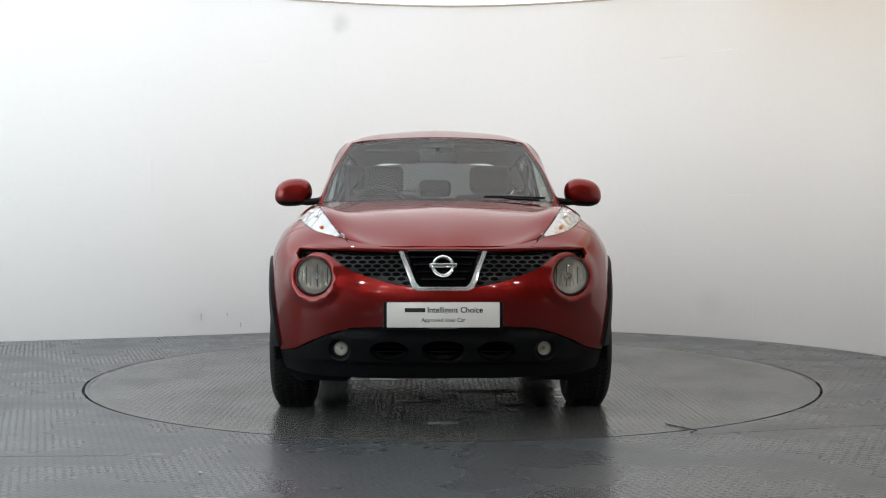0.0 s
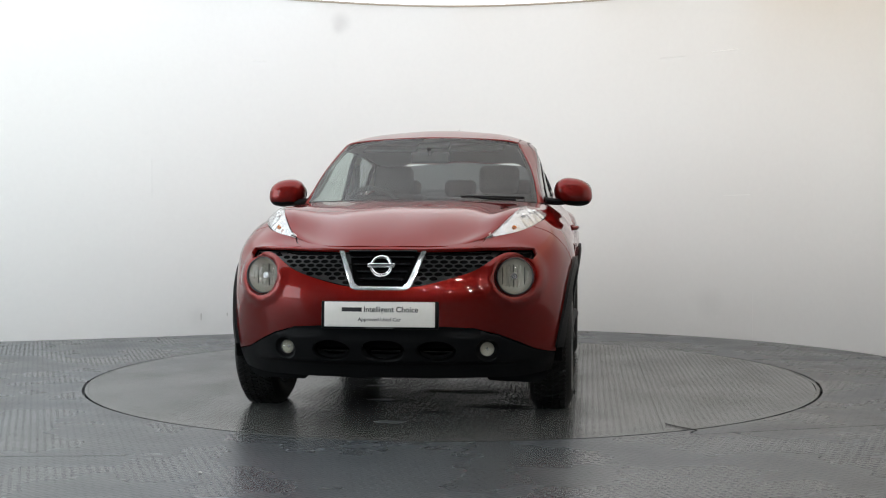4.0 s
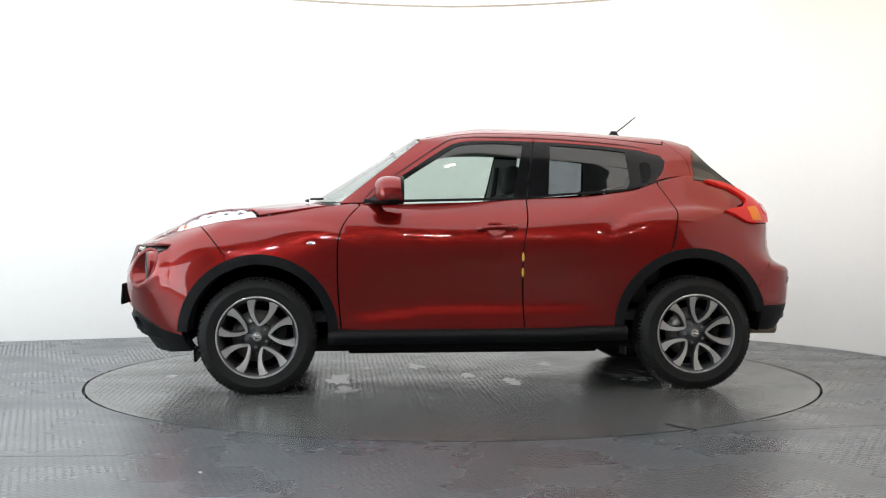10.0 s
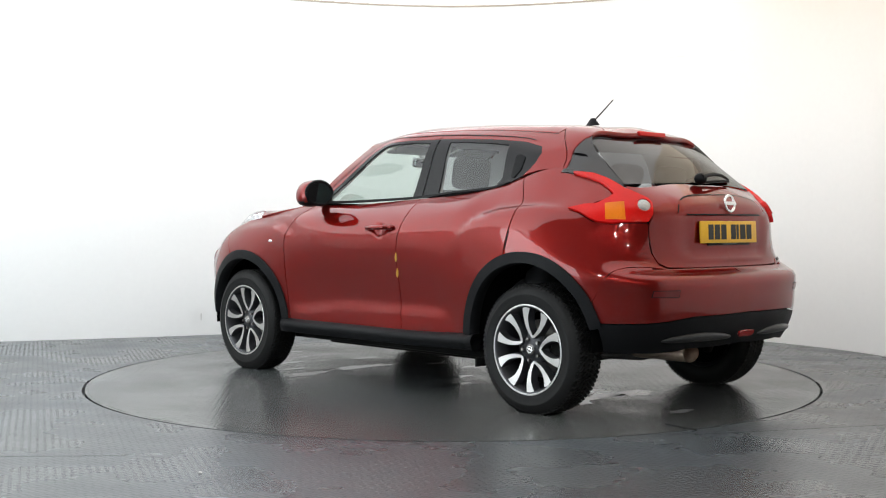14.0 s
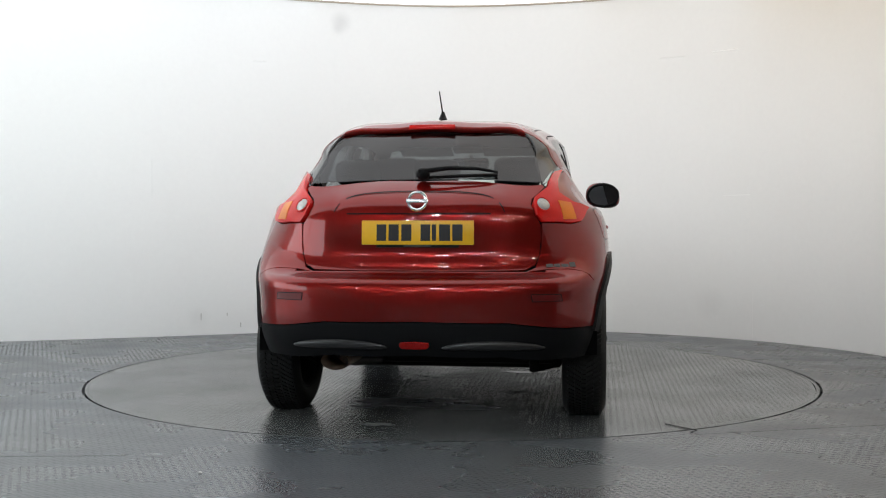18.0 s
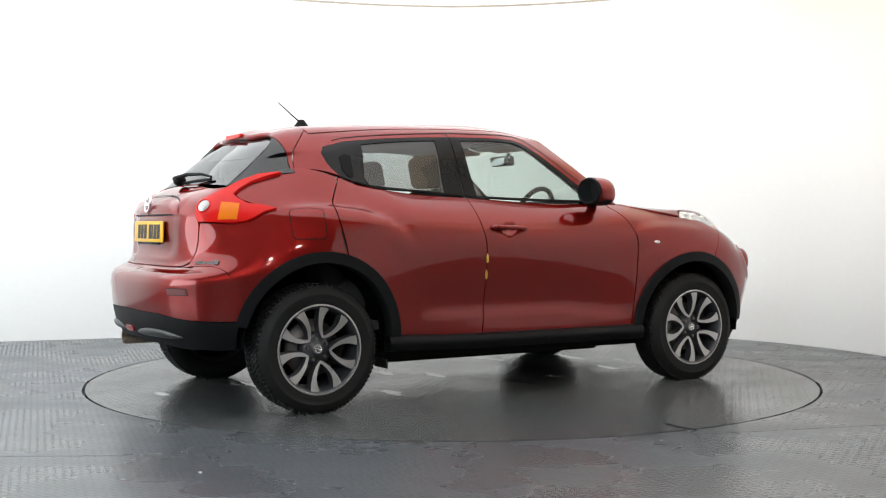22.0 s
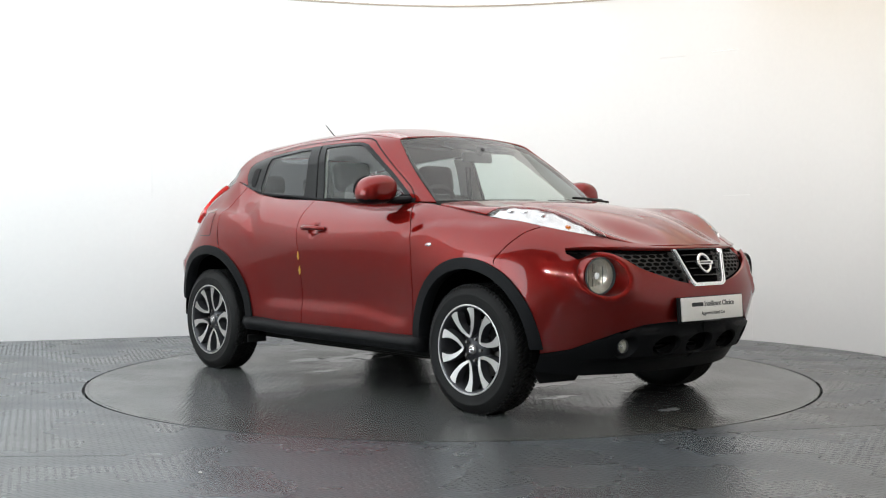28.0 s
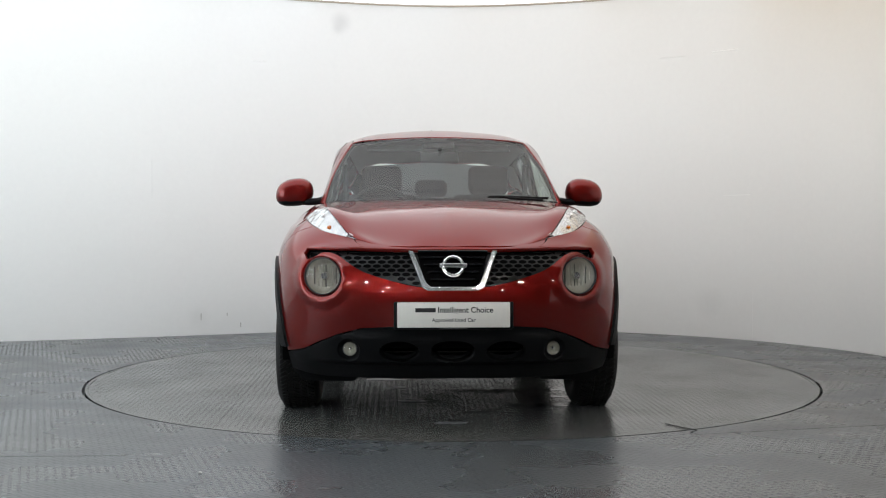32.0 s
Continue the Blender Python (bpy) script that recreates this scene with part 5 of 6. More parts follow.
def build_running_lights():
    """Long light units let into the tops of the wings."""
    inner = [(1.855, .472, .90), (1.81, .505, .933), (1.755, .535, .967), (1.695, .568, 1.008), (1.62, .595, 1.031), (1.525, .62, 1.049), (1.43, .635, 1.057), (1.345, .65, 1.05), (1.30, .685, 1.027)]
    u0, u1 = HOOD.near(1.275, .735, 1.014)[0], HOOD.near(1.86, .47, .897)[0]
    o = [HOOD.near(*p) for p in dense(inner, .02, closed=False)] + [(u0 + (u1 - u0) * i / 20, HOOD.V - .001) for i in range(21)]
    deep = lambda x, y, z: -.010 + .005 * math.sin(x * 70) * math.sin(y * 50)
    for m in (False, True):
        unit = new("running_light")
        unit.parent = car
        panel("reflector", HOOD, o, LAMP_WHITE, unit, mirror=m, flange=0, step=.02, sculpt=deep)
        panel("lens", HOOD, o, CLEAR, unit, mirror=m, flange=.03, step=.025, off=.006)
        s = -1 if m else 1

        def sunk(x, y, z):
            p, n = HOOD.at(HOOD.near(x, y, z))
            return (p[0] - .012 * n[0], s * (p[1] - .012 * n[1]), p[2] - .012 * n[2])
        bm = bmesh.new()
        bmesh.ops.create_uvsphere(bm, u_segments=16, v_segments=10, radius=.022, matrix=Matrix.Translation(sunk(1.70, .61, .965)) @ Matrix.Diagonal((.9, .6, .5, 1)))
        part("indicator_bulb", bm, AMBER, unit, "amber bulb")
        for x, y, z in ((1.45, .665, 1.03), (1.37, .68, 1.03), (1.55, .64, 1.015)):
            bm = bmesh.new()
            bmesh.ops.create_uvsphere(bm, u_segments=16, v_segments=10, radius=.024, matrix=Matrix.Translation(sunk(x, y, z)) @ Matrix.Diagonal((1.0, .6, .6, 1)))
            part("light_cell", bm, CHROME, unit)


PLASTIC_SATIN = mat("satin_black_plastic", (0.02, 0.02, 0.021), rough=0.32, vary=0.1)
LAMP_GREY = mat("clear_reversing_lens", (0.42, 0.40, 0.38), rough=0.12, metal=0.3, coat=1.0, vary=0.25, scale=90, bump=0.6)
LAMP_WHITE = mat("white_lamp_reflector", (0.72, 0.72, 0.74), rough=0.16, metal=0.8, vary=0.25, bump=0.9, scale=30)
build_running_lights()


def lean_x(z):
    """How far forward the grille face stands at a height."""
    return 2.088 - max(0, z - .67) * .40


def grille_shape(bm, outline, depth, bevel=.004):
    """A flat shape (y, z) with thickness, leaned like the grille."""
    slab(bm, outline, 0, depth, bevel)
    for v in bm.verts:
        y, t, z = v.co.x, v.co.y, v.co.z
        v.co = (lean_x(z) + t - .30 * y * y * .35, y, z)
    bmesh.ops.reverse_faces(bm, faces=bm.faces)
    bmesh.ops.recalc_face_normals(bm, faces=bm.faces)
    return bm


def build_grille():
    g = new("grille")
    g.parent = car
    low = curve([(.69, .792), (.66, .803), (.605, .824), (.55, .818), (.50, .79), (.45, .758), (.36, .724), (.13, .672)])
    lo = np.array(low)[::-1]
    rim = [(.185, .85), (.43, .854), (.60, .852), (.70, .846), (.708, .82)]
    outline_yz = dense(rim, .03, closed=False) + low
    poly = np.array(outline_yz)
    holes = []
    j = 0
    z = .845
    while z > .655:
        y0 = .15 + (.0235 if j % 2 else 0)
        for i in range(14):
            y = y0 + i * .047
            k = 1 - .30 * max(0, y - .35) / .35
            c = [(y + .0203 * math.cos(a), z + .0094 * math.sin(a)) for a in np.linspace(0, 2 * math.pi, 11)[:-1]]
            big = np.array([(y + .0205 * math.cos(a), z + .0098 * math.sin(a)) for a in np.linspace(0, 2 * math.pi, 9)])
            if inside(big, poly).all():
                holes.append([BODY.front(*q) for q in c])
        z -= .0215
        j += 1
    o = [BODY.front(*q) for q in outline_yz]
    for m in (False, True):
        panel("grille_mesh", BODY, o, GRILLE, g, holes=holes, mirror=m, off=-.030, flange=.014, step=.0, label="black honeycomb mesh")
    back = [BODY.front(*q) for q in dense([(0, .855), (.43, .856), (.60, .854), (.712, .846), (.70, .786)], .03, closed=False)] + [BODY.front(y, z - .004) for y, z in low] + [BODY.front(0, .662)]
    panel("grille_backing", BODY, back, LINER, g, both=True, off=-.06, flange=0, step=.05)
    v_out = [(-.208, .838), (-.186, .838), (-.126, .692), (-.106, .673), (.106, .673), (.126, .692), (.186, .838), (.208, .838), (.142, .668), (.118, .656), (-.118, .656), (-.142, .668)]
    bm = grille_shape(bmesh.new(), v_out, .022, .006)
    part("chrome_v_frame", bm, CHROME, g, "chrome U-shaped grille bar")
    for i, z in enumerate((.705, .738, .771, .804, .832)):
        w = .095 + (z - .69) * .48
        bm = bmesh.new()
        box(bm, (lean_x(z) - .004, 0, z), (.03, 2 * w, .008), (0, -20, 0), bevel=.002, seg=1)
        part("slat", bm, GLOSS_BLACK, g)
    e = new("emblem")
    e.parent = car
    zc = .768
    m = frame_at((lean_x(zc) + .022, 0, zc), (1, 0, .38))
    bm = ring(bmesh.new(), .046, .0075, 0)
    under("emblem_ring", bm, CHROME, e, m)
    bm = box(bmesh.new(), (0, .004, 0), (.128, .012, .020), bevel=.003)
    under("emblem_bar", bm, CHROME, e, m)
    bm = box(bmesh.new(), (0, .0105, 0), (.09, .002, .009))
    under("emblem_mark", bm, ALLOY_DARK, e, m, smooth=False)


GRILLE = mat("grille_plastic", (0.006, 0.0062, 0.0068), rough=0.35, ior=1.35, bump=0.15, scale=300)
build_grille()


def build_front_plate():
    p = new("front_plate")
    p.parent = car
    m = frame_at((2.112, 0, .541), (1, 0, .06))
    bm = box(bmesh.new(), (0, 0, 0), (.552, .016, .128), bevel=.006)
    under("plate_holder", bm, PLASTIC, p, m)
    bm = box(bmesh.new(), (0, .011, .003), (.520, .008, .116), bevel=.0035)
    under("plate_face", bm, WHITE_PLATE, p, m, "white dealer plate with dark print")
    t = m @ pose(0, .0155, .003, 90, 0, 180)
    text_mesh("print", "Intelligent Choice", .036, t @ pose(.054, .022, 0), INK, p)
    bm = box(bmesh.new(), (0, 0, 0), (.094, .019, .0008))
    under("print_bar", bm, INK, p, t @ pose(-.130, .022, 0), smooth=False)
    text_mesh("print", "Approved Used Car", .0245, t @ pose(0, -.024, 0), INK, p)
    bm = box(bmesh.new(), (0, .009, -.059), (.13, .002, .006))
    under("holder_mark", bm, GREY_INK, p, m, smooth=False)


build_front_plate()


def build_lower_front():
    """Dark ducts behind the intakes and the chin."""
    for y in (-.25, 0, .25):
        bm = bmesh.new()
        a = [bm.verts.new((2.02, y + .084 * math.cos(t), .37 + .046 * math.sin(t))) for t in np.linspace(0, 2 * math.pi, 25)[:-1]]
        b = [bm.verts.new((1.90, y + .075 * math.cos(t), .37 + .040 * math.sin(t))) for t in np.linspace(0, 2 * math.pi, 25)[:-1]]
        for i in range(24):
            bm.faces.new((a[i], a[(i + 1) % 24], b[(i + 1) % 24], b[i]))
        bm.faces.new(b)
        bmesh.ops.recalc_face_normals(bm, faces=bm.faces)
        part("intake_duct", bm, LINER, car)
        for z in (.355, .385):
            bm = box(bmesh.new(), (1.95, y, z), (.02, .14, .006))
            part("intake_slat", bm, PLASTIC, car, smooth=False)


build_lower_front()

for q in (1, -1):
    bm = bmesh.new()
    slab(bm, [(-.17, .0), (-.13, -.045), (.12, -.052), (.16, -.02), (.16, .03), (-.17, .03)], 0, .012, .003)
    under("air_deflector", bm, PLASTIC, car, pose(1.63, q * .60, .225, 0, 0, 90))


# ---- the car: mirrors, handles, small side parts ----
def build_mirror(s):
    """Door mirror: painted shell, black foot, glass to the rear."""
    mi = new("door_mirror")
    mi.parent = car
    c = Vector((.512, .868, 1.155))
    vs, fs = [], []
    n, k = 40, 22
    for i in range(k + 1):
        a = -math.pi / 2 + math.pi * i / k
        for j in range(n):
            b = 2 * math.pi * j / n
            pw = lambda v, e: math.copysign(abs(v) ** e, v)
            x = pw(math.sin(a), .85)
            y, z = pw(math.cos(a), .62) * pw(math.cos(b), .80), pw(math.cos(a), .62) * pw(math.sin(b), .86)
            x = max(x, -.70)
            q = c + Vector((x * .088 - (y * .012), y * (.112 - .008 * z), z * .082 + .012 * y * (-1)))
            vs.append((q.x, s * q.y, q.z))
    for i in range(k):
        for j in range(n):
            f = (i * n + j, i * n + (j + 1) % n, (i + 1) * n + (j + 1) % n, (i + 1) * n + j)
            fs.append(f if s < 0 else f[::-1])
    fs_top = [f for f in fs if max(vs[i][2] for i in f) > c.z - .05 and sum(vs[i][0] for i in f) / 4 > .452]
    fs_top_set = set(fs_top)
    fs_low = [f for f in fs if f not in fs_top_set]
    link("shell", vs, fs_top, PAINT, mi)
    link("shell_base", vs, fs_low, PLASTIC, mi)
    out = [(math.cos(a) * .094 * (1 if math.cos(a) > 0 else .95), math.sin(a) * .066) for a in np.linspace(0, 2 * math.pi, 37)[:-1]]
    bm = bmesh.new()
    f = bm.faces.new([bm.verts.new((.447 + y * .08 + z * .05, s * (c.y + y), c.z + z)) for y, z in out])
    bmesh.ops.recalc_face_normals(bm, faces=bm.faces)
    part("mirror_glass", bm, MIRROR, mi, "mirror glass")
    bm = bmesh.new()
    tube(bm, [(.449 + y * .02, s * (c.y + y * 1.06), c.z + z * 1.08) for y, z in out + out[:1]], .010, 8)
    part("glass_rim", bm, PLASTIC, mi)
    bm = bmesh.new()
    tube(bm, [(.60, s * .70, 1.105), (.585, s * .735, 1.098), (.565, s * .775, 1.095), (.54, s * .81, 1.10)], .026, 12)
    bmesh.ops.scale(bm, vec=(1.25, 1, .8), verts=bm.verts, space=Matrix.Translation((-.57, -s * .75, -1.098)))
    part("foot", bm, PLASTIC, mi)
    o = cab([(.632, 1.092), (.53, 1.092), (.535, 1.13), (.60, 1.125)], closed=True)
    panel("sail_cover", CABIN, o, PLASTIC, mi, mirror=s < 0, off=.006, flange=.008)


MIRROR = mat("silvered_mirror", (0.85, 0.87, 0.9), rough=0.015, metal=1.0, vary=0, rough_vary=0)
build_mirror(1)
build_mirror(-1)


def build_side_details():
    for s in (1, -1):
        h = new("door_handle")
        h.parent = car
        bm = bmesh.new()
        y0 = BODY.at(BODY.side(-.1, .94))[0][1]
        tube(bm, [(.005, s * (y0 + .004), .938), (-.012, s * (y0 + .026), .940), (-.06, s * (y0 + .036), .943), (-.12, s * (y0 + .038), .945), (-.165, s * (y0 + .034), .946), (-.185, s * (y0 + .004), .946)], .0135, 12)
        part("grip", bm, PAINT, h)
        bm = bmesh.new()
        bmesh.ops.create_uvsphere(bm, u_segments=18, v_segments=12, radius=1, matrix=Matrix.Translation((-.198, s * (y0 + .008), .946)) @ Matrix.Diagonal((.026, .018, .0165, 1)))
        part("lock_cover", bm, PAINT, h)
        r = new("side_repeater")
        r.parent = car
        p, n = BODY.at(BODY.side(.961, .856))
        m = frame_at((p[0], s * p[1], p[2]), (n[0], s * n[1], n[2]))
        for nm, k, d, mt in (("base", 1.0, .004, CHROME), ("lens", .82, .009, LAMP_WHITE), ("bulb", .3, .011, AMBER)):
            bm = bmesh.new()
            bmesh.ops.create_uvsphere(bm, u_segments=20, v_segments=10, radius=1, matrix=Matrix.Diagonal((.033 * k, d, .0135 * k, 1)))
            under(nm, bm, mt, r, m)
        for z in (.775, .685):
            y1 = BODY.at(BODY.side(-.245, z))[0][1]
            bm = bmesh.new()
            bmesh.ops.create_uvsphere(bm, u_segments=12, v_segments=10, radius=1, matrix=Matrix.Translation((-.249, s * (y1 + .001), z)) @ Matrix.Diagonal((.008, .007, .027, 1)))
            part("edge_pad", bm, YELLOW_RUBBER, car, "yellow foam pad on the door edge")
        o = side(BODY, dense([(-1.118, .83), (-1.128, .86), (-1.143, .93), (-1.150, .93), (-1.135, .86), (-1.124, .83)], .02))
        panel("door_gap_seal", BODY, o, SEAL, car, mirror=s < 0, sculpt=rear_crest, off=.002, flange=0, step=0)
    # filler flap, on one side only
    box_ = [(-1.235, 1.03), (-1.31, 1.038), (-1.39, 1.03), (-1.403, 1.015), (-1.403, .905), (-1.39, .89), (-1.248, .89), (-1.232, .905)]
    c = np.mean(box_, axis=0)
    f = new("fuel_flap")
    f.parent = car
    panel("flap_gap", BODY, side(BODY, dense([tuple(c + (np.array(p) - c) * 1.06) for p in box_], .02)), SEAL, f, mirror=True, sculpt=rear_crest, off=.0009, flange=0, step=.03)
    panel("flap", BODY, side(BODY, dense(box_, .02)), PAINT, f, mirror=True, sculpt=rear_crest, off=.0022, flange=.002, step=.03)
    a = new("aerial")
    a.parent = car
    bm = bmesh.new()
    bmesh.ops.create_cone(bm, cap_ends=True, segments=20, radius1=.032, radius2=.010, depth=.04, matrix=Matrix.Translation((-.985, 0, 1.552)) @ Matrix.Diagonal((1.5, .7, 1, 1)))
    part("aerial_base", bm, PLASTIC, a)
    bm = tube(bmesh.new(), [(-.985, 0, 1.55), (-1.05, 0, 1.60), (-1.13, 0, 1.665)], .0045, 8, taper=.003)
    part("aerial_rod", bm, PLASTIC, a)
    w = new("front_wiper")
    w.parent = car
    bm = bmesh.new()
    tube(bm, [(.985, .56, 1.098), (1.0, .45, 1.104), (.99, .36, 1.11)], .007, 8)
    part("wiper_arm", bm, PLASTIC, w)
    bm = tube(bmesh.new(), [(.90, .60, 1.112), (.955, .42, 1.116), (.975, .25, 1.118)], .007, 6)
    part("wiper_blade", bm, SEAL, w)
    bm = bmesh.new()
    pts = [(1.0, 0, 1.088), (.99, .3, 1.086), (.93, .62, 1.078), (.80, .64, 1.10), (.90, .33, 1.115), (.93, 0, 1.118)]
    vs = [bm.verts.new(p) for p in pts] + [bm.verts.new((p[0], -p[1], p[2])) for p in pts if p[1]]
    bm.faces.new((vs[0], vs[1], vs[4], vs[5]))
    bm.faces.new((vs[1], vs[2], vs[3], vs[4]))
    bm.faces.new((vs[0], vs[5], vs[9], vs[6]))
    bm.faces.new((vs[6], vs[9], vs[8], vs[7]))
    for v in bm.verts:
        v.co.z -= .018
    bmesh.ops.recalc_face_normals(bm, faces=bm.faces)
    part("cowl", bm, PLASTIC, car)


build_side_details()


# ---- the car: rear ----
def build_rear():
    lamp = [(-1.783, .572, .972), (-1.674, .709, .969), (-1.612, .75, .978), (-1.57, .765, 1.0), (-1.52, .776, 1.029), (-1.465, .79, 1.045), (-1.535, .750, 1.063), (-1.59, .715, 1.066), (-1.625, .665, 1.090), (-1.635, .640, 1.108), (-1.605, .636, 1.138),
            (-1.545, .634, 1.176), (-1.47, .642, 1.203), (-1.385, .652, 1.227), (-1.405, .64, 1.226), (-1.50, .61, 1.213), (-1.573, .60, 1.181), (-1.661, .592, 1.134), (-1.726, .560, 1.107), (-1.758, .536, 1.086), (-1.778, .528, 1.056), (-1.788, .544, 1.005)]
    o = [BODY.near(*p) for p in dense(lamp, .012)]
    for m in (False, True):
        s = -1 if m else 1
        t = new("tail_lamp")
        t.parent = car
        panel("lens", BODY, o, RED_LENS, t, mirror=m, off=.017, flange=.032, step=.018)
        amber = [BODY.near(*p) for p in dense([(-1.648, .724, .984), (-1.715, .655, .980), (-1.690, .632, 1.063), (-1.622, .694, 1.060)], .015)]
        panel("indicator", BODY, amber, AMBER, t, mirror=m, off=.0195, flange=.003, step=.02, label="amber indicator lens")
        p, n = BODY.at(BODY.near(-1.760, .572, 1.048))
        mm = frame_at((p[0] + n[0] * .015, s * (p[1] + n[1] * .015), p[2] + n[2] * .015), (n[0], s * n[1], n[2]))
        vs, fs = revolve([(0, .008), (.016, .007), (.030, .004), (.037, -.004)], 32)
        ob = link("reversing_lens", vs, fs, LAMP_GREY, t, "clear round reversing lens")
        ob.matrix_local = mm
        bm = ring(bmesh.new(), .037, .004, .001, 32, 6)
        under("lens_rim", bm, RED_LENS, t, mm)
        # bumper reflector
        for nm, e, mt, off in (("reflector_recess", .004, SEAL, .0015), ("bumper_reflector", 0, DARK_RED, .003)):
            q = [BODY.rear(y, z) for y, z in dense([(.54 - e, .611 - e), (.535 - e, .640 + e), (.664 + e, .640 + e), (.670 + e, .613 - e)], .02)]
            panel(nm, BODY, q, mt, car, mirror=m, off=off, flange=.003, step=.03, label="dark red reflector strip" if e == 0 else "")
        bm = bmesh.new()
        bmesh.ops.create_uvsphere(bm, u_segments=32, v_segments=14, radius=1)
        for v in bm.verts:
            y, z = .36 + .235 * v.co.x, .408 + .021 * v.co.z - .012 * v.co.x ** 2
            p, n = BODY.at(BODY.rear(y, z))
            p = p + n * (.002 + .016 * v.co.y)
            v.co = (p[0], s * p[1], p[2])
        bmesh.ops.recalc_face_normals(bm, faces=bm.faces)
        part("diffuser_blade", bm, PLASTIC_SATIN, car, "satin grey-black bumper blade")
    q = [BODY.rear(y, z) for y, z in dense([(0, .393), (.056, .395), (.070, .406), (.066, .420), (0, .424)], .02, closed=False)]
    panel("rear_fog_lamp", BODY, q, FOG_LENS, car, both=True, off=.010, flange=.012, step=.02, label="small red rear fog lamp")
    q = [BODY.rear(y, z) for y, z in dense([(0, 1.009), (.34, 1.009), (.345, 1.017), (0, 1.017)], .03, closed=False)]
    panel("grip_recess", BODY, q, SEAL, car, both=True, off=-.004, flange=0, step=.02)
    arcs = [(0, 1.117), (.15, 1.115), (.27, 1.105), (.345, 1.085), (.385, 1.055), (.405, 1.02)]
    q = [BODY.rear(y, z) for y, z in curve(arcs)] + [BODY.rear(y - .003, z - .0045) for y, z in curve(arcs)[:0:-1]] + [BODY.rear(0, 1.1125)]
    panel("tailgate_seam", BODY, q, SEAL, car, both=True, off=.0045, flange=0, step=0)
    # number plate with its characters as plain bars
    p = new("rear_plate")
    p.parent = car
    m = frame_at((-1.884, 0, .923), (-1, 0, .04))
    bm = box(bmesh.new(), (0, 0, 0), (.528, .008, .113), bevel=.003)
    under("plate_face", bm, YELLOW_PLATE, p, m, "yellow plate with black bars")
    for x, w in ((-.188, .048), (-.128, .052), (-.078, .020), (-.038, .046), (.052, .048), (.112, .048), (.170, .046)):
        bm = box(bmesh.new(), (x, .0045, 0), (w, .002, .077), bevel=.0006, seg=1)
        under("plate_bar", bm, INK, p, m, smooth=False)
    bm = box(bmesh.new(), (0, -.002, -.062), (.39, .010, .014), bevel=.003)
    under("plate_holder", bm, SEAL, p, m)
    bm = box(bmesh.new(), (0, .0035, -.062), (.13, .002, .005))
    under("holder_mark", bm, GREY_INK, p, m, smooth=False)
    e = new("rear_emblem")
    e.parent = car
    q, n = BODY.at(BODY.rear(.0, 1.066))
    mm = frame_at((q[0] - .025, 0, 1.070), (-1, 0, .16))
    bm = ring(bmesh.new(), .042, .0072, 0)
    under("emblem_ring", bm, CHROME, e, mm)
    bm = box(bmesh.new(), (0, .004, 0), (.104, .010, .019), bevel=.003)
    under("emblem_bar", bm, CHROME, e, mm)
    # dealer's lettering as a plain bar
    q, n = BODY.at(BODY.rear(.66, .772))
    mm = frame_at((q[0] + n[0] * .001, -(q[1] + n[1] * .001), q[2]), (n[0], -n[1], n[2]))
    for x, w, z, h in ((-.062, .03, .002, .024), (-.022, .036, -.002, .016), (.018, .030, -.002, .016), (.056, .036, -.002, .016)):
        bm = box(bmesh.new(), (x, .0008, z), (w, .0012, h))
        under("dealer_mark", bm, GREY_INK, car, mm, smooth=False)
    # high brake lamp and rear wiper
    bm = box(bmesh.new(), (-1.394, .0, 1.455), (.024, .235, .024), (0, 6, 0), bevel=.004)
    part("high_brake_lamp", bm, RED_LENS, car, "red high-level brake lamp")
    w = new("rear_wiper")
    w.parent = car
    bm = bmesh.new()
    bmesh.ops.create_uvsphere(bm, u_segments=20, v_segments=12, radius=.035, matrix=Matrix.Translation((-1.712, 0, 1.203)) @ Matrix.Diagonal((1, 1, .9, 1)))
    part("pivot_cap", bm, PLASTIC, w)
    bm = tube(bmesh.new(), [(-1.735, .02, 1.213), (-1.708, -.12, 1.232), (-1.672, -.26, 1.230), (-1.652, -.355, 1.212)], .013, 10, taper=.006)
    part("wiper_arm", bm, PLASTIC, w)
    bm = tube(bmesh.new(), [(-1.70, .02, 1.185), (-1.69, -.18, 1.194), (-1.655, -.355, 1.20)], .008, 8)
    part("wiper_blade", bm, SEAL, w)


build_rear()


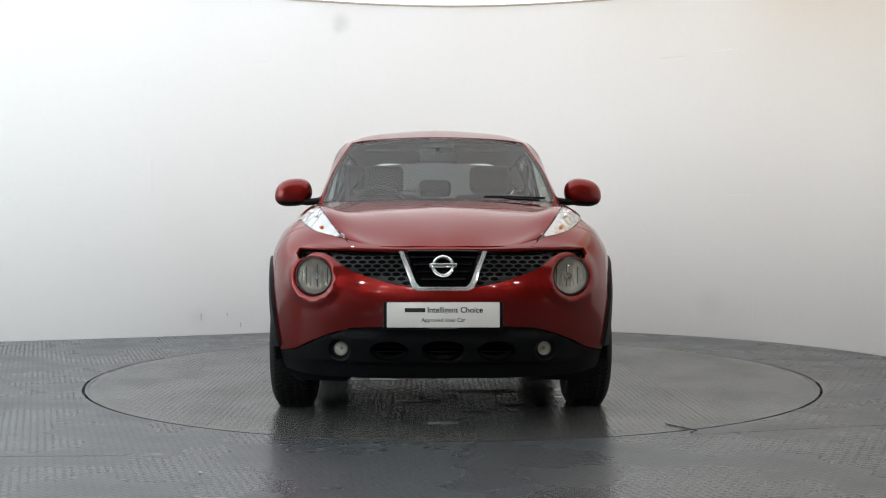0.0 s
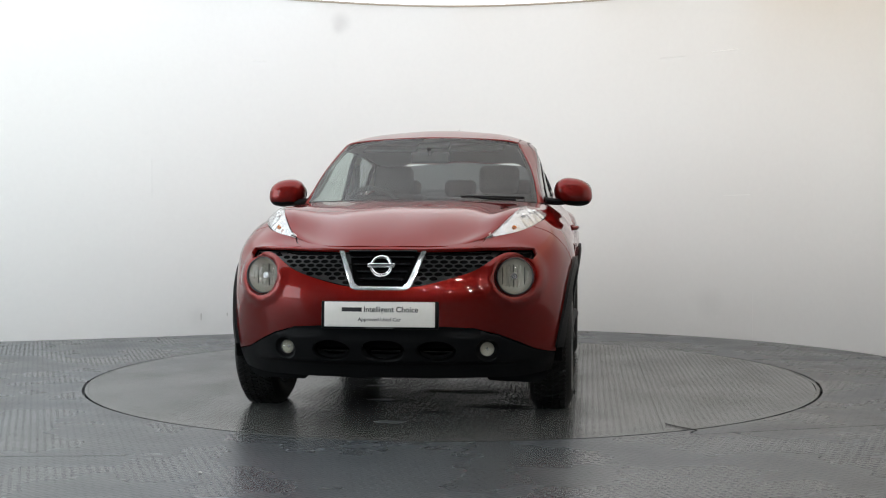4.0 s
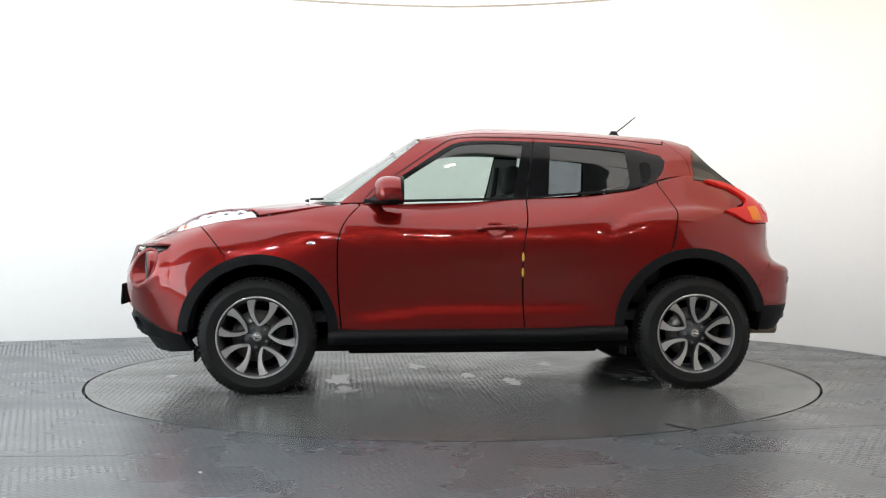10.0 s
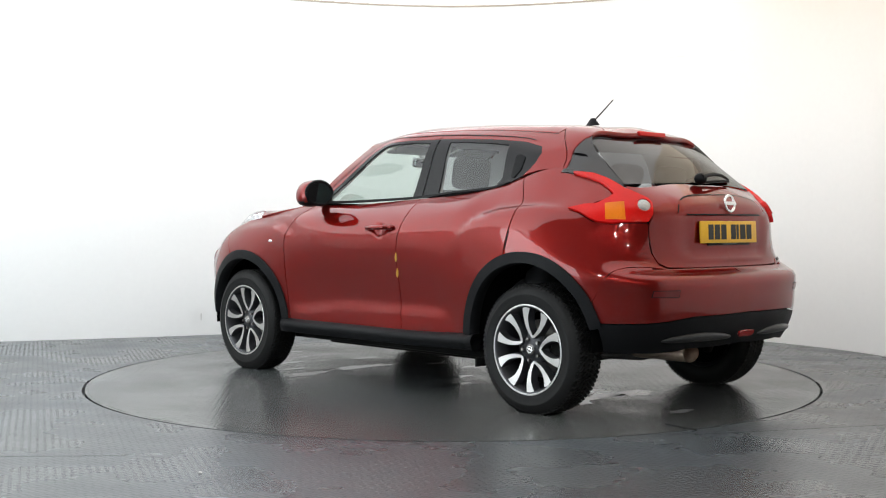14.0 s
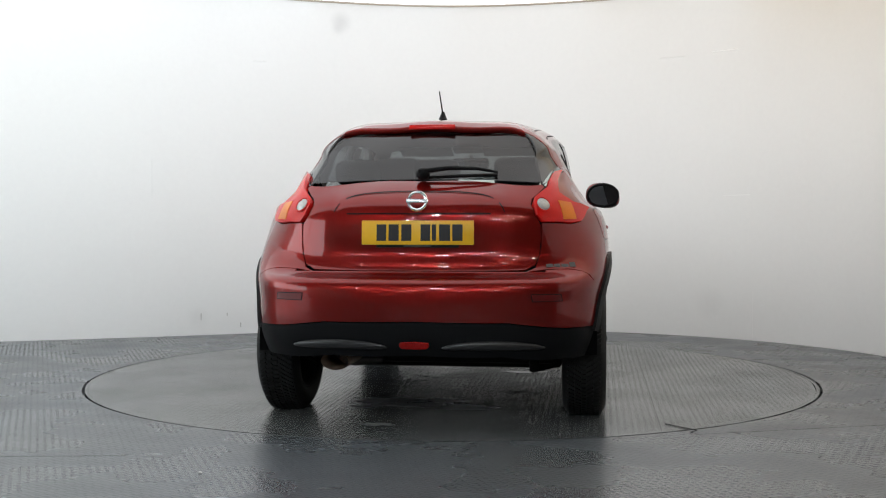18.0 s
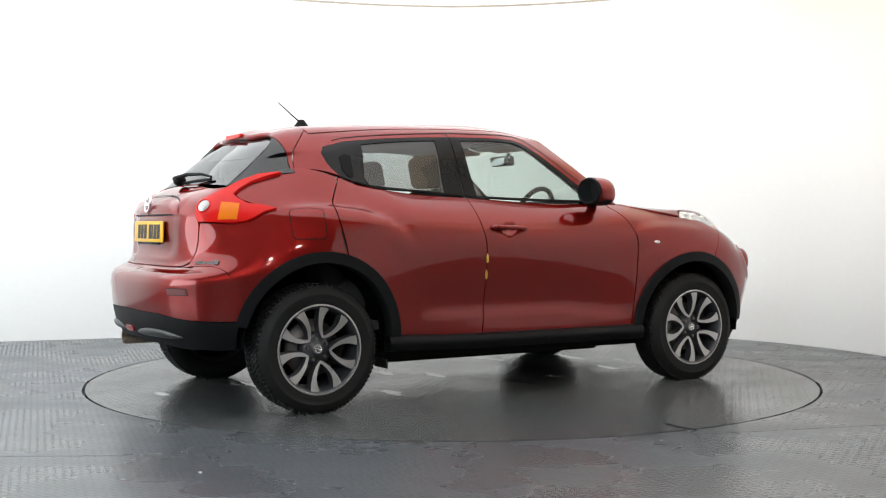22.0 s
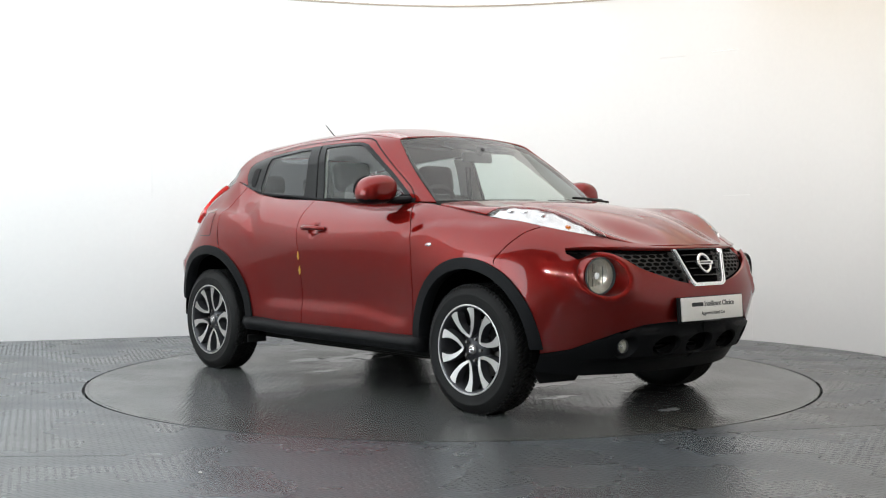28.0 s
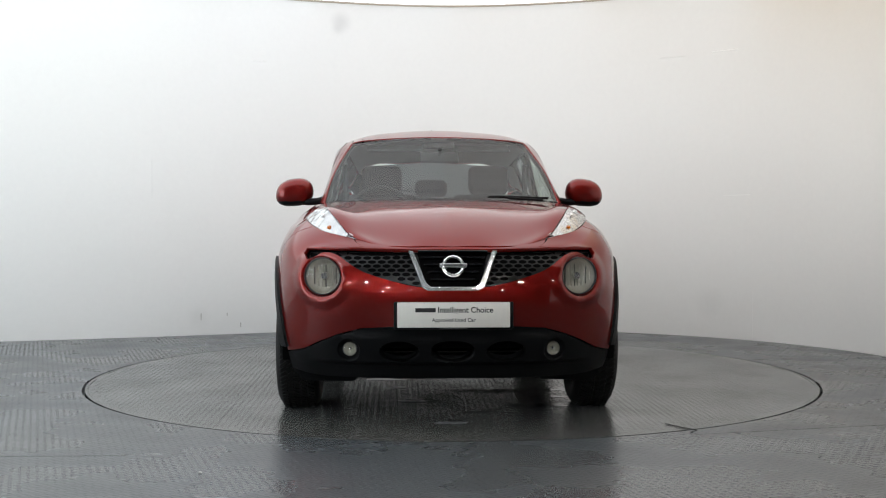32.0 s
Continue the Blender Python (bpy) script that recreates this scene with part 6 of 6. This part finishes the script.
# ---- the car: cabin ----
def build_interior():
    bm = box(bmesh.new(), (0, 0, .42), (2.7, 1.40, .05), bevel=.01)
    part("cabin_floor", bm, CLOTH, car)

    def seat(x, y, w):
        s = new("front_seat" if x > -.4 else "rear_seat")
        s.parent = car
        bm = box(bmesh.new(), (x + .05, y, .60), (.50, w, .18), (0, -6, 0), bevel=.06, seg=4)
        part("cushion", bm, CLOTH, s)
        bm = box(bmesh.new(), (x - .26, y, .88), (.15, w, .58), (0, -16, 0), bevel=.06, seg=4)
        part("backrest", bm, CLOTH, s)
        heads = (y,) if w < .8 else (y - .42, y, y + .42)
        for hy in heads:
            low = 0 if w < .8 else -.03
            bm = box(bmesh.new(), (x - .365, hy, 1.265 + low), (.10, .27 if w < .8 else .24, .19 if w < .8 else .13), (0, -10, 0), bevel=.045, seg=4)
            h = part("headrest", bm, CLOTH, s)
            for q in (-.055, .055):
                bm = tube(bmesh.new(), [(x - .34, hy + q, 1.12 + low), (x - .36, hy + q, 1.20 + low)], .006, 8)
                part("headrest_post", bm, CHROME, h)

    seat(.005, -.36, .50)
    seat(.005, .36, .50)
    seat(-.86, 0, 1.22)
    d = new("dashboard")
    d.parent = car
    bm = bmesh.new()
    box(bm, (.70, 0, .93), (.42, 1.34, .24), (0, 8, 0), bevel=.07, seg=4)
    part("dash_top", bm, TRIMDARK, d)
    bm = box(bmesh.new(), (.57, -.36, 1.075), (.16, .34, .07), (0, 5, 0), bevel=.03, seg=3)
    part("instrument_hood", bm, TRIMDARK, d)
    bm = box(bmesh.new(), (.45, 0, .72), (.45, .22, .36), bevel=.05, seg=3)
    part("centre_console", bm, TRIMDARK, d)
    st = new("steering_wheel")
    st.parent = car
    m = frame_at((.40, -.36, 1.015), (-1, 0, .42))
    bm = ring(bmesh.new(), .183, .0155, 0, 48, 10)
    under("wheel_rim", bm, TRIMDARK, st, m)
    bm = bmesh.new()
    box(bm, (0, -.02, -.01), (.14, .05, .11), bevel=.02, seg=3)
    under("airbag_cover", bm, TRIMDARK, st, m)
    for a, b in (((-.17, 0, 0), (-.05, -.01, 0)), ((.17, 0, 0), (.05, -.01, 0)), ((0, 0, -.17), (0, -.01, -.05))):
        bm = tube(bmesh.new(), [a, b], .014, 8)
        under("wheel_spoke", bm, TRIMDARK, st, m)
    mi = new("rear_view_mirror")
    mi.parent = car
    bm = box(bmesh.new(), (.42, 0, 1.37), (.03, .24, .065), (0, -8, 0), bevel=.015, seg=3)
    part("mirror_body", bm, TRIMDARK, mi)
    bm = box(bmesh.new(), (.402, 0, 1.37), (.004, .225, .055), (0, -8, 0), bevel=.001)
    part("mirror_glass", bm, MIRROR, mi)
    bm = tube(bmesh.new(), [(.44, 0, 1.385), (.47, 0, 1.42)], .012, 8)
    part("mirror_stalk", bm, TRIMDARK, mi)
    bm = box(bmesh.new(), (.27, 0, 1.452), (.10, .20, .03), (0, 14, 0), bevel=.012, seg=3)
    part("roof_console", bm, TRIMGREY, car)
    for s in (1, -1):
        bm = box(bmesh.new(), (.24, s * .27, 1.435), (.15, .34, .018), (0, 14, 0), bevel=.006)
        part("sun_visor", bm, TRIMGREY, car)
        # inner trims: doors and pillars
        o = side(BODY, dense([(.72, .50), (.72, 1.06), (.2, 1.075), (-.3, 1.10), (-.95, 1.14), (-1.0, .85), (-.8, .50)], .05))
        panel("door_trim", BODY, o, TRIMDARK, car, mirror=s < 0, off=-.075, flange=0, step=.08, plain=True)
        o = cab([(-.222, 1.125), (-.425, 1.14), (-.44, 1.43), (-.285, 1.435), (-.25, 1.25)], closed=True)
        panel("pillar_trim", CABIN, o, ROOFLINING, car, mirror=s < 0, off=-.03, flange=0, step=.05, plain=True)
        o = [CABIN.near(*p) for p in dense([(.80, .66, 1.10), (.58, .60, 1.27), (.40, .535, 1.445), (.14, .60, 1.440), (.165, .61, 1.395), (.245, .62, 1.343), (.415, .65, 1.23), (.55, .685, 1.13)], .04)]
        panel("pillar_trim", CABIN, o, ROOFLINING, car, mirror=s < 0, off=-.03, flange=0, step=.05, plain=True)
        o = cab([(-.925, 1.165), (-1.05, 1.20), (-1.28, 1.27), (-1.29, 1.36), (-1.0, 1.41), (-.915, 1.41)], closed=True)
        panel("pillar_trim", CABIN, o, ROOFLINING, car, mirror=s < 0, off=-.03, flange=0, step=.05, plain=True)
        bm = tube(bmesh.new(), [(-.30, s * .60, 1.36), (-.28, s * .60, 1.20), (-.22, s * .58, .9)], .018, 8)
        part("seat_belt", bm, CLOTH, car)
    bm = box(bmesh.new(), (-1.50, 0, 1.02), (.50, 1.10, .03), bevel=.01)
    part("parcel_shelf", bm, TRIMDARK, car)


TRIMDARK = mat("black_cabin_plastic", (0.03, 0.03, 0.031), rough=0.6, bump=0.2, scale=300, vary=0.1)
build_interior()


# ---- what turns ----
def motions():
    """Car and deck stand still, gather speed, turn once round and come to rest."""
    ox, oy = 0.0886, 0.0898
    turn = [(0, -1.48), (1.0, -1.48), (2.2, -1.48), (2.6, -1.0), (3.0, 0.0), (3.5, 2.7), (4.0, 6.9), (4.5, 12.46), (5, 18.81), (6, 31.55), (7, 44.6), (8, 57.95), (9, 71.15),
            (10, 84.25), (11, 97.2), (12, 110.1), (13, 123.0), (14, 135.85), (15, 148.55), (16, 161.34), (17, 174.28), (18, 187.2), (19, 200.15), (20, 213.1), (21, 225.95),
            (22, 239.0), (23, 252.2), (24, 265.4), (25, 278.45), (26, 291.45), (27, 304.45), (28, 317.45), (29, 330.3), (29.5, 336.65), (30, 342.91), (30.5, 348.74),
            (31, 353.19), (31.5, 355.96), (32, 357.17)]
    car_rows, deck_rows = [], []
    for t, a in turn:
        m = pose(0, 0, 0, 0, 0, -90 - a)
        car_rows.append((t, m @ pose(-ox, -oy, 0)))
        deck_rows.append((t, m))
    walk(car, car_rows)
    walk(turntable, deck_rows)


motions()
